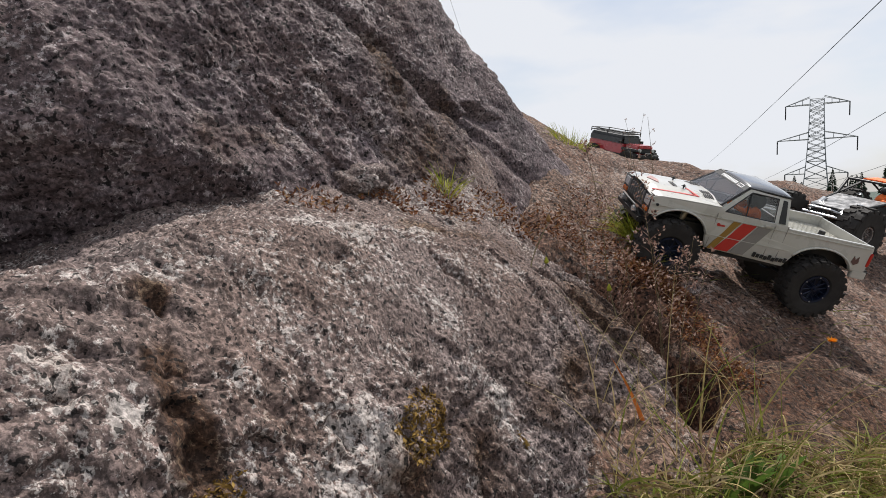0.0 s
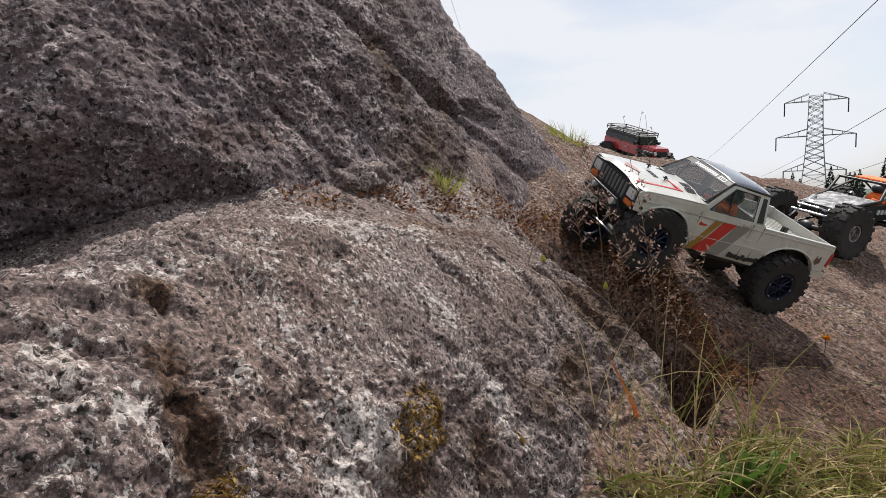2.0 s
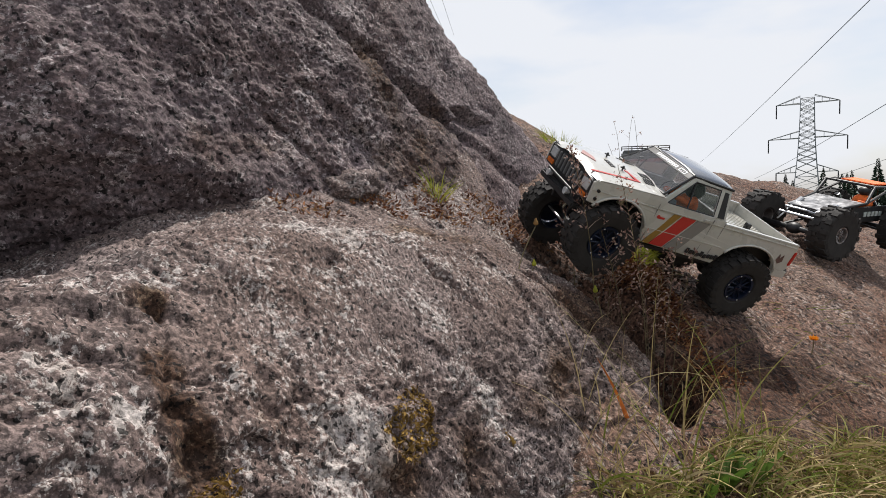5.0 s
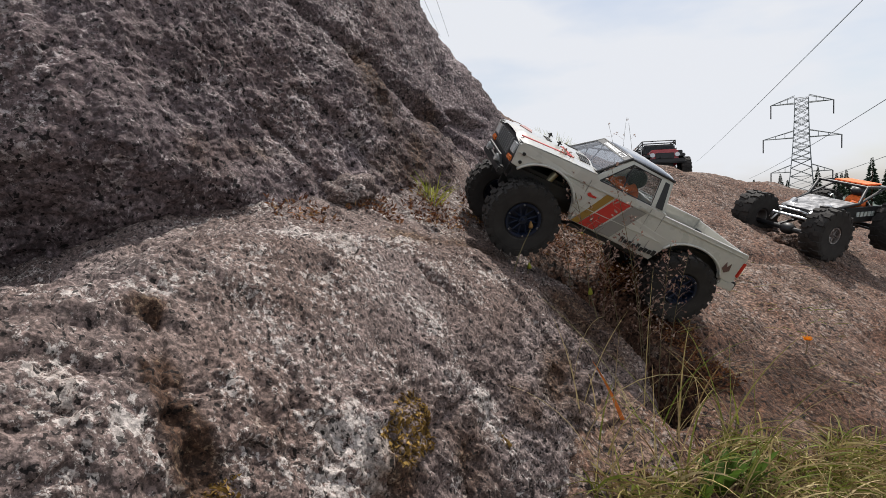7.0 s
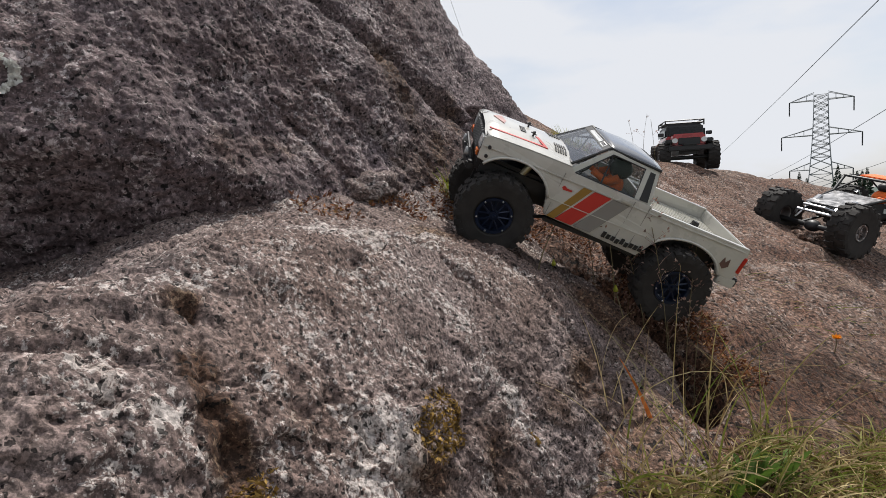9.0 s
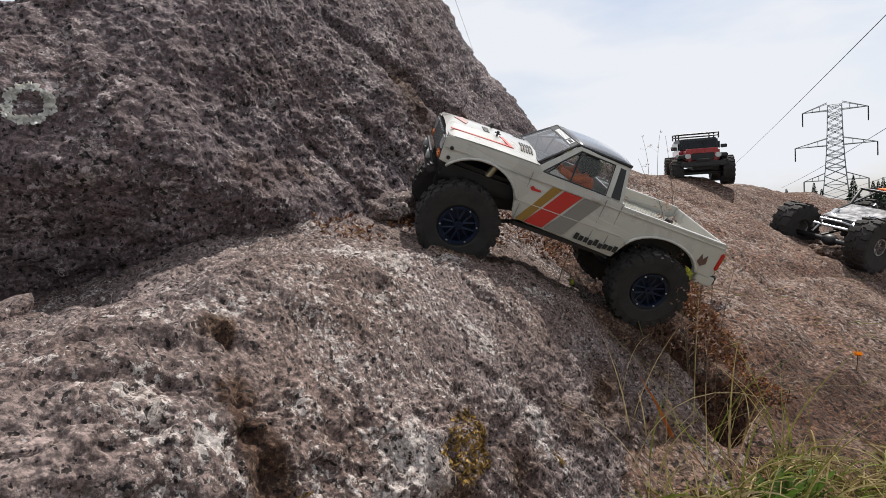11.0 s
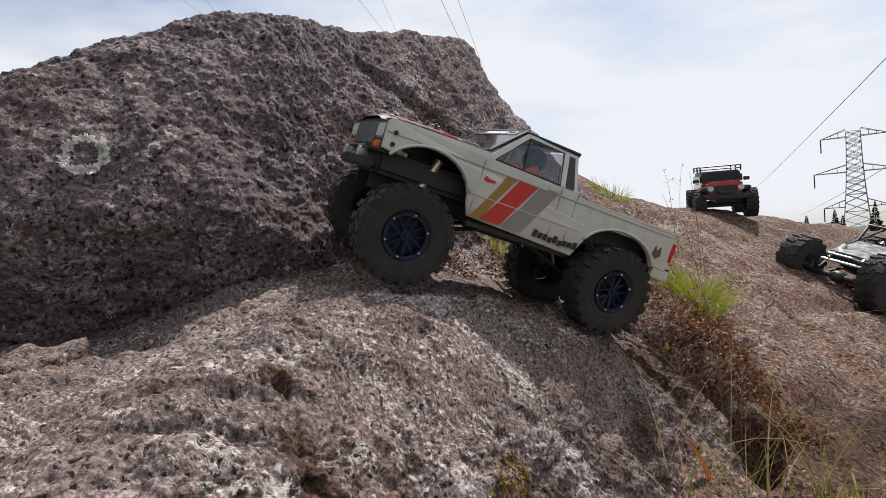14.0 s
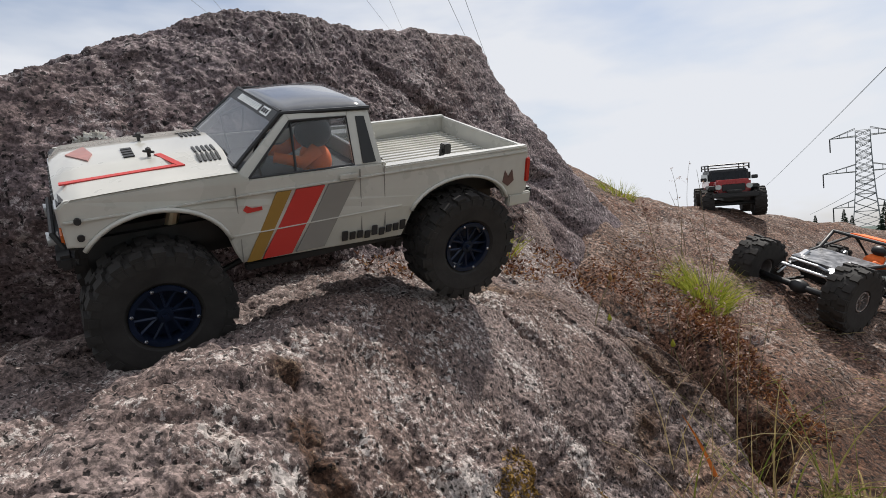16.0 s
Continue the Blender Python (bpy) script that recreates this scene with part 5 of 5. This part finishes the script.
def orange_flower(x, y, h):
    z = land(x, y)
    root = new("orange_flower")
    root.location = (x, y, z)
    tagged(root, "small orange hawkweed flower on the slope", "flower")
    bm = bmesh.new()
    add_tube(bm, [(0, 0, -0.005), (0.004, 0.0, h * 0.5), (0, -0.006, h)], 0.0009, 5)
    part("stalk", bm, STEM, root)
    st = Strands()
    for i in range(22):
        a = i * 0.62
        st.leaf((0, -0.006, h), (math.cos(a), math.sin(a) - 0.5, 0.35 + 0.3 * (i % 3)), 0.011, 0.004)
    o = st.make("petals", PETAL)
    o.parent = root


orange_flower(0.715, 1.215, 0.03)


def weed(x, y, count, size):
    root = new("weed_rosette")
    root.location = (x, y, land(x, y))
    tagged(root, "leafy green weed rosette in the grass", "plant")
    for i in range(count):
        a = i * 2.4 + rnd(-0.2, 0.2)
        up = rnd(0.25, 1.3)
        d = Vector((math.cos(a), math.sin(a), up)).normalized()
        side = d.cross(Vector((0, 0, 1))).normalized()
        n = side.cross(d)
        ln = size * rnd(0.6, 1.1)
        bm = bmesh.new()
        rows = []
        for k in range(7):
            f = k / 6
            c = d * ln * f + Vector((0, 0, 0.03)) * f - n * 0 + Vector((0, 0, -0.35 * ln * f * f))
            w = ln * 0.115 * math.sin(math.pi * min(1, 0.12 + f * 0.88)) ** 0.8 + 0.0008
            w *= 1.25 if k % 2 else 0.8
            rows.append([bm.verts.new(c - side * w + n * w * 0.3), bm.verts.new(c), bm.verts.new(c + side * w + n * w * 0.3)])
        for p, q in zip(rows, rows[1:]):
            bm.faces.new((p[0], p[1], q[1], q[0]))
            bm.faces.new((p[1], p[2], q[2], q[1]))
        part("leaf", bm, WEED, root, smooth=True)


weed(0.385, 0.80, 11, 0.06)
weed(0.43, 0.82, 7, 0.05)
weed(0.35, 0.77, 5, 0.04)

# a dead orange blade
s = Strands()
s.blade((0.275, 0.85, land(0.275, 0.85)), (-0.35, 0.1), 0.09, 0.007, 0.1, 6)
tagged(s.make("dead_leaf", leaf_material("orange_dead_leaf", [(0.0, (0.42, 0.11, 0.025)), (1.0, (0.5, 0.16, 0.04))])), "single orange dead grass blade", "leaf")


def moss_patch(p, way, radius, count, label):
    """A cushion of many short tufts on the rock face."""
    st = Strands()
    for _ in range(count):
        a, r = rnd(0, 6.28), radius * math.sqrt(random.random())
        lobe = 0.75 + 0.35 * noise.noise((math.cos(a) * 1.6, math.sin(a) * 1.6, p[0] * 9))
        q = Vector(p) + Vector((r * lobe * math.cos(a), 0.3 * r * math.cos(a), r * lobe * math.sin(a)))
        hit, n = cling(q - Vector(way) * 0.2, way, 1)
        if (hit - Vector(p)).length > radius * 2.5:
            continue
        for _ in range(3):
            st.leaf(hit - n * 0.001, n + Vector((rnd(-1, 1), rnd(-1, 1), rnd(-1, 1))) * 0.8, rnd(0.004, 0.008), rnd(0.002, 0.004))
    return tagged(st.make("moss_patch", MOSS), label, "moss", "moss on the outcrop")


moss_patch((0.020, 0.566, 0.318), (-0.3, 1, -0.3), 0.034, 700, "ochre dry moss cushion on the rock face")
moss_patch((-0.085, 0.40, 0.335), (-0.3, 1, -0.2), 0.020, 330, "olive-brown moss streak on the rock face")
moss_patch((-0.080, 0.405, 0.295), (-0.3, 1, -0.2), 0.024, 330, "olive-brown moss streak low on the rock face")
moss_patch((0.09, 0.70, 0.25), (-0.3, 1, -0.2), 0.016, 150, "small ochre moss tuft on the rock face")

# pale lichen ring on the boulder
st = Strands()
for i in range(700):
    a = rnd(0, 6.28)
    if noise.noise((math.cos(a) * 2, math.sin(a) * 2, 3)) < -0.12:
        continue
    q = Vector((-0.427 + (0.023 + 0.005 * noise.noise((3 * a, 0, 1)) + rnd(-0.003, 0.003)) * math.cos(a), 0.5, 0.671 + (0.021 + rnd(-0.003, 0.003)) * math.sin(a)))
    hit, n = cling(q, (-0.28, 1, 0.05), 2)
    st.leaf(hit + n * 0.0012, n.cross(Vector((rnd(-1, 1), rnd(-1, 1), rnd(-1, 1)))), rnd(0.004, 0.008), rnd(0.003, 0.006))
tagged(st.make("lichen_ring", DOWN), "white lichen ring on the dark boulder", "lichen")


# ---- loose stones ----
def stone(x, y, r, label, mat=ROCK_NEAR, sink=0.35, flat=0.6):
    bm = bmesh.new()
    bmesh.ops.create_icosphere(bm, subdivisions=4, radius=r)
    for v in bm.verts:
        d = v.co.normalized()
        k = 1 + 0.35 * fbm(d.x + x * 9, d.y + y * 9, d.z, 1.3, 4) + 0.06 * math.floor(4 * noise.noise((d.x * 2, d.y * 2 + x, d.z * 2)))
        v.co = Vector((d.x, d.y, d.z * flat)) * r * k
    ob = part("stone", bm, mat, None, smooth=True)
    ob.location = (x, y, land(x, y) - r * flat * sink + r * flat * 0.4)
    return tagged(ob, label, "stone", "loose stones")


stone(-0.118, 1.055, 0.050, "pale pointed slab lying at the boulder's foot", ROCK_NEAR, 0.2, 0.7)
stone(0.485, 1.285, 0.022, "pale grey stone bedded in the slope", ROCK_NEAR, 0.6)
stone(1.02, 1.93, 0.040, "flat brown stone under the buggy", ROCK_SLOPE, 0.5, 0.5)
stone(-0.47, 0.60, 0.06, "pale stone in the channel beside the boulder", ROCK_NEAR, 0.7, 0.5)
random.seed(9)
twig = Strands()
for _ in range(160):
    x, y = rnd(0.40, 1.0), rnd(1.10, 1.75)
    a = rnd(0, 6.28)
    twig.blade((x, y, land(x, y) + 0.002), (math.cos(a) * 4, math.sin(a) * 4), rnd(0.015, 0.06), 0.0012, rnd(0.0, 0.1), 3)
tagged(twig.make("straw_litter", STRAW), "scattered pale straws on the slope", "straw", kind="stuff")

# ---- pylon, cables, trees ----
GALV = plain("galvanised_steel", (0.20, 0.21, 0.215), 0.6, 0.3, 0.15, 0.5)


def build_pylon():
    root = new("power_pylon")
    root.matrix_basis = pose(162, 300, -4, 0, 0, -28)
    tagged(root, "grey lattice steel power pylon with three pairs of arms", "pylon")
    levels = [(0, 5.6), (8, 4.7), (16, 4.0), (22, 3.6), (28, 3.3), (34, 3.05), (40, 2.9), (45, 2.8)]
    for sx in (1, -1):
        for sy in (1, -1):
            bm = bmesh.new()
            add_tube(bm, [(sx * w, sy * w, z) for z, w in levels], 0.22, 4)
            part("leg", bm, GALV, root)
    bm = bmesh.new()
    for (z0, w0), (z1, w1) in zip(levels, levels[1:]):
        for a, b in (((1, 1), (-1, 1)), ((-1, 1), (-1, -1)), ((-1, -1), (1, -1)), ((1, -1), (1, 1))):
            zm, wm = (z0 + z1) / 2, (w0 + w1) / 2
            for za, wa, zb, wb in ((z0, w0, zm, wm), (zm, wm, z1, w1)):
                add_rod(bm, (a[0] * wa, a[1] * wa, za), (b[0] * wb, b[1] * wb, zb), 0.12, None, 4)
                add_rod(bm, (b[0] * wa, b[1] * wa, za), (a[0] * wb, a[1] * wb, zb), 0.12, None, 4)
            add_rod(bm, (a[0] * w1, a[1] * w1, z1), (b[0] * w1, b[1] * w1, z1), 0.12, None, 4)
    part("bracing", bm, GALV, root)
    for z, reach in ((42.8, 12.9), (26.5, 16.2), (10.2, 12.8)):
        for sx in (1, -1):
            bm = bmesh.new()
            w = 2.9 if z > 20 else 4.2
            for sy in (1, -1):
                add_rod(bm, (sx * w, sy * w * 0.8, z), (sx * reach, 0, z), 0.2, None, 4)
                add_rod(bm, (sx * w, sy * w * 0.8, z + 3.4), (sx * reach, 0, z), 0.16, None, 4)
                for k in (0.3, 0.6):
                    p = Vector((sx * w, sy * w * 0.8, z)).lerp(Vector((sx * reach, 0, z)), k)
                    q = Vector((sx * w, sy * w * 0.8, z + 3.4)).lerp(Vector((sx * reach, 0, z)), k)
                    add_rod(bm, p, q, 0.1, None, 4)
            arm = part("arm", bm, GALV, root)
            bm = bmesh.new()
            add_rod(bm, (sx * reach, 0, z), (sx * reach, 0, z - 6.4), 0.3, None, 6)
            part("insulator", bm, BLACK, arm, "dark insulator string")
    return root


build_pylon()


def cable(a, b, r, sag):
    bm = bmesh.new()
    a, b = Vector(a), Vector(b)
    add_tube(bm, [a.lerp(b, k) - Vector((0, 0, sag * 4 * k * (1 - k))) for k in spread(-0.3, 1.6, 20)], r, 5)
    tagged(part("power_cable", bm, BLACK), "thin dark overhead power cable against the sky", "cable", "overhead cables")


cable((119.5, 309.7, 16.4), (40.7, 64.2, 18.6), 0.05, 0.4)
cable((147.7, 310.4, 6.35), (81.6, 126.5, 14.6), 0.07, 0.5)
cable((167.1, 311.0, 0.2), (101.6, 157.0, 5.1), 0.06, 0.4)
for dx in (0, 6):
    cable((-77.7 + dx, 142.7, 65.9), (-118.1 + dx, 239.1, 99.4), 0.05, 0)
    cable((-33.7 + dx, 147.4, 63.1), (-47.5 + dx, 246.5, 92.2), 0.05, 0)
    cable((-13.2 + dx * 0.7, 149.6, 61.8), (-10.6 + dx * 0.7, 250.4, 74.0), 0.06, 0)


def conifer(x, y, base, height, seed):
    random.seed(seed)
    root = new("conifer")
    root.location = (x, y, base)
    tagged(root, "dark distant conifer tree with drooping boughs", "tree", "distant conifers")
    bm = bmesh.new()
    add_tube(bm, [(0, 0, 0), (0.1, 0, height * 0.5), (0, 0, height)], height * 0.02, 6, 0.03)
    part("trunk", bm, RUST, root)
    st = Strands()
    for i in range(420):
        k = random.random() ** 0.8
        z = height * (0.10 + 0.9 * k)
        reach = height * 0.20 * (1 - k) * rnd(0.35, 1.15) + 0.12
        a = rnd(0, 6.28)
        for f in (0.5, 1.0):
            p = Vector((math.cos(a) * reach * f * 0.7, math.sin(a) * reach * f * 0.7, z - reach * 0.25 * f))
            st.leaf(p, (math.cos(a), math.sin(a), rnd(-0.6, 0.2)), reach * 0.6 + 0.2, reach * 0.3 + 0.12)
    o = st.make("crown", FOREST)
    o.parent = root


FOREST = leaf_material("dark_needles", [(0.0, (0.018, 0.035, 0.02)), (1.0, (0.04, 0.06, 0.035))], 0.9, 0.05)
for i, (x, y, top, h) in enumerate(((130.6, 257.5, 4.8, 11), (146.3, 258.4, 6.9, 13), (141.6, 237.8, 3.9, 10), (108.0, 166.0, 6.6, 13), (113.5, 168, 4.5, 11), (111, 163, 3.2, 10), (152, 252, 4.2, 10), (122, 262, 3.0, 9),
                                    (118, 160, 6.0, 13), (126, 158, 7.5, 14), (133, 160, 5.5, 12), (160, 262, 5.5, 12), (171, 262, 4.2, 11), (139, 268, 2.2, 9))):
    conifer(x, y, top - h, h, 40 + i)
random.seed(0)


# ---- motion ----
TRUCK_PATH = [
    (0, 0.5888, 1.4325, 0.3000, -18.1, -13.5, 186.4),
    (0.5, 0.5620, 1.3934, 0.3026, -17.1, -12.9, 189.8),
    (1, 0.5150, 1.3699, 0.3150, -20.0, -14.4, 194.6),
    (1.5, 0.4829, 1.3503, 0.3223, -25.0, -14.8, 200.4),
    (2, 0.4776, 1.3345, 0.3237, -25.2, -14.1, 201.2),
    (2.5, 0.4589, 1.3226, 0.3316, -27.8, -14.6, 202.2),
    (3, 0.4474, 1.3104, 0.3315, -27.7, -14.5, 202.6),
    (3.5, 0.4403, 1.2999, 0.3315, -26.8, -14.5, 202.4),
    (4, 0.4301, 1.2898, 0.3327, -26.9, -14.1, 202.4),
    (6.5, 0.3035, 1.2096, 0.3755, -24.8, -22.7, 199.6),
    (7, 0.2740, 1.1942, 0.3740, -21.2, -25.3, 195.8),
    (7.5, 0.2672, 1.1796, 0.3738, -21.3, -24.6, 197.6),
    (8, 0.2524, 1.1688, 0.3794, -21.6, -24.7, 196.0),
    (8.5, 0.2237, 1.1518, 0.3837, -21.3, -23.9, 192.3),
    (9, 0.2022, 1.1383, 0.3853, -22.4, -23.9, 191.4),
    (11.5, 0.0930, 1.0488, 0.4247, -19.8, -21.4, 198.4),
    (12, 0.0704, 1.0218, 0.4324, -16.7, -21.9, 201.9),
    (12.5, 0.0582, 0.9985, 0.4406, -16.0, -22.7, 203.7),
    (13, 0.0373, 0.9667, 0.4536, -17.3, -22.1, 206.3),
    (13.5, -0.0014, 0.9368, 0.4618, -13.1, -19.8, 209.3),
    (14, -0.0178, 0.9210, 0.4661, -11.9, -19.0, 210.2),
    (14.5, -0.0337, 0.9074, 0.4713, -11.4, -18.2, 210.4),
    (15, -0.0741, 0.8642, 0.4824, -12.9, -14.0, 211.5),
    (15.5, -0.1591, 0.7813, 0.4975, -26.2, 1.5, 215.4),
    (16, -0.2096, 0.7202, 0.4889, -22.8, 8.5, 216.8),
]
# how far the near front and rear hubs ride above their rest, by time
FRONT_LIFT = [(0, 0.020), (1.5, 0.040), (3.5, 0.038), (7, 0.010), (9, 0.012), (12.5, 0.000), (14.5, -0.010), (15, -0.013), (15.5, -0.007), (16, 0.012)]
REAR_LIFT = [(0, 0.004), (1.5, 0.012), (3.5, 0.002), (7, 0.010), (9, 0.010), (12.5, 0.002), (14.5, 0.003), (15, 0.006), (15.5, 0.000), (16, 0.008)]
OFFROADER_PATH = [
    (0, 0.86, 3.52, 0.655, 0, 14, 306), (1.5, 0.91, 3.42, 0.635, 0, 18, 304), (3, 0.92, 3.30, 0.600, 0, 18, 300), (4.2, 0.96, 3.20, 0.555, 0, 10, 290),
    (6.4, 0.97, 2.93, 0.535, 0, -4, 266), (7, 0.95, 2.85, 0.540, 0, -6, 264), (8.2, 0.90, 2.66, 0.570, 0, -4, 262), (9, 0.88, 2.56, 0.590, 0, 2, 260),
    (11.3, 0.86, 2.50, 0.592, 0, 5, 259), (16, 0.86, 2.49, 0.592, 0, 5, 259),
]
BUGGY_PATH = [
    (0, 1.235, 2.05, 0.326, -13, 0, 207), (1.5, 1.205, 2.03, 0.328, -13, 0, 206), (9.2, 1.195, 2.02, 0.328, -13, 0, 206), (12.8, 1.19, 2.02, 0.328, -13, 0, 206),
    (13.6, 1.12, 1.97, 0.322, -14, -2, 208), (14.6, 1.05, 1.90, 0.320, -16, -4, 211), (15, 1.02, 1.86, 0.318, -17, -5, 212), (15.5, 0.925, 1.78, 0.316, -18, -6, 214), (16, 0.83, 1.70, 0.314, -18, -6, 216),
]


def between(rows, t):
    """The values at t, straight between rows."""
    for a, b in zip(rows, rows[1:]):
        if t <= b[0]:
            k = max(0.0, (t - a[0]) / (b[0] - a[0]))
            return [p + (q - p) * k for p, q in zip(a[1:], b[1:])]
    return rows[-1][1:]


def rolling(wheels, path, radius, hubs, lifts, step=0.25):
    """Turns each wheel by the way its car has gone, and lets it ride on its axle."""
    gone, last, table = 0.0, None, []
    for i in range(int(16 / step) + 1):
        p = Vector(between(path, i * step)[:3])
        gone += (p - last).length if last else 0.0
        last = p
        table.append((i * step, gone))
    for wheel, (x, s, y, z), lift in zip(wheels, hubs, lifts):
        rows = []
        for t, d in table:
            up = between(lift, t)[0] if lift else 0.0
            a = math.degrees(d / radius)
            rows.append((t, Matrix.Translation((x, s * y, z + up)) @ (pose(0, 0, 0, 0, a, 0) if s > 0 else pose(0, 0, 0, 0, 0, 180) @ pose(0, 0, 0, 0, -a, 0))))
        walk(wheel, rows)


def motions():
    walk(truck, [(t, pose(x, y, z, a, b, c)) for t, x, y, z, a, b, c in TRUCK_PATH])
    walk(offroader, [(t, pose(x, y, z, a, b, c)) for t, x, y, z, a, b, c in OFFROADER_PATH])
    walk(buggy, [(t, pose(x, y, z, a, b, c)) for t, x, y, z, a, b, c in BUGGY_PATH])
    hubs = [(0.178, 1, 0.090, 0.066), (-0.140, 1, 0.090, 0.066), (0.178, -1, 0.090, 0.066), (-0.140, -1, 0.090, 0.066)]
    drop = [(t, -0.6 * v) for t, v in FRONT_LIFT]
    rolling(truck_wheels, TRUCK_PATH, 0.0615, hubs, [FRONT_LIFT, REAR_LIFT, drop, None])
    hubs = [(0.160, 1, 0.120, 0.072), (-0.160, 1, 0.120, 0.072), (0.160, -1, 0.120, 0.072), (-0.160, -1, 0.120, 0.072)]
    rolling(buggy_wheels, BUGGY_PATH, 0.072, hubs, [None] * 4)


motions()
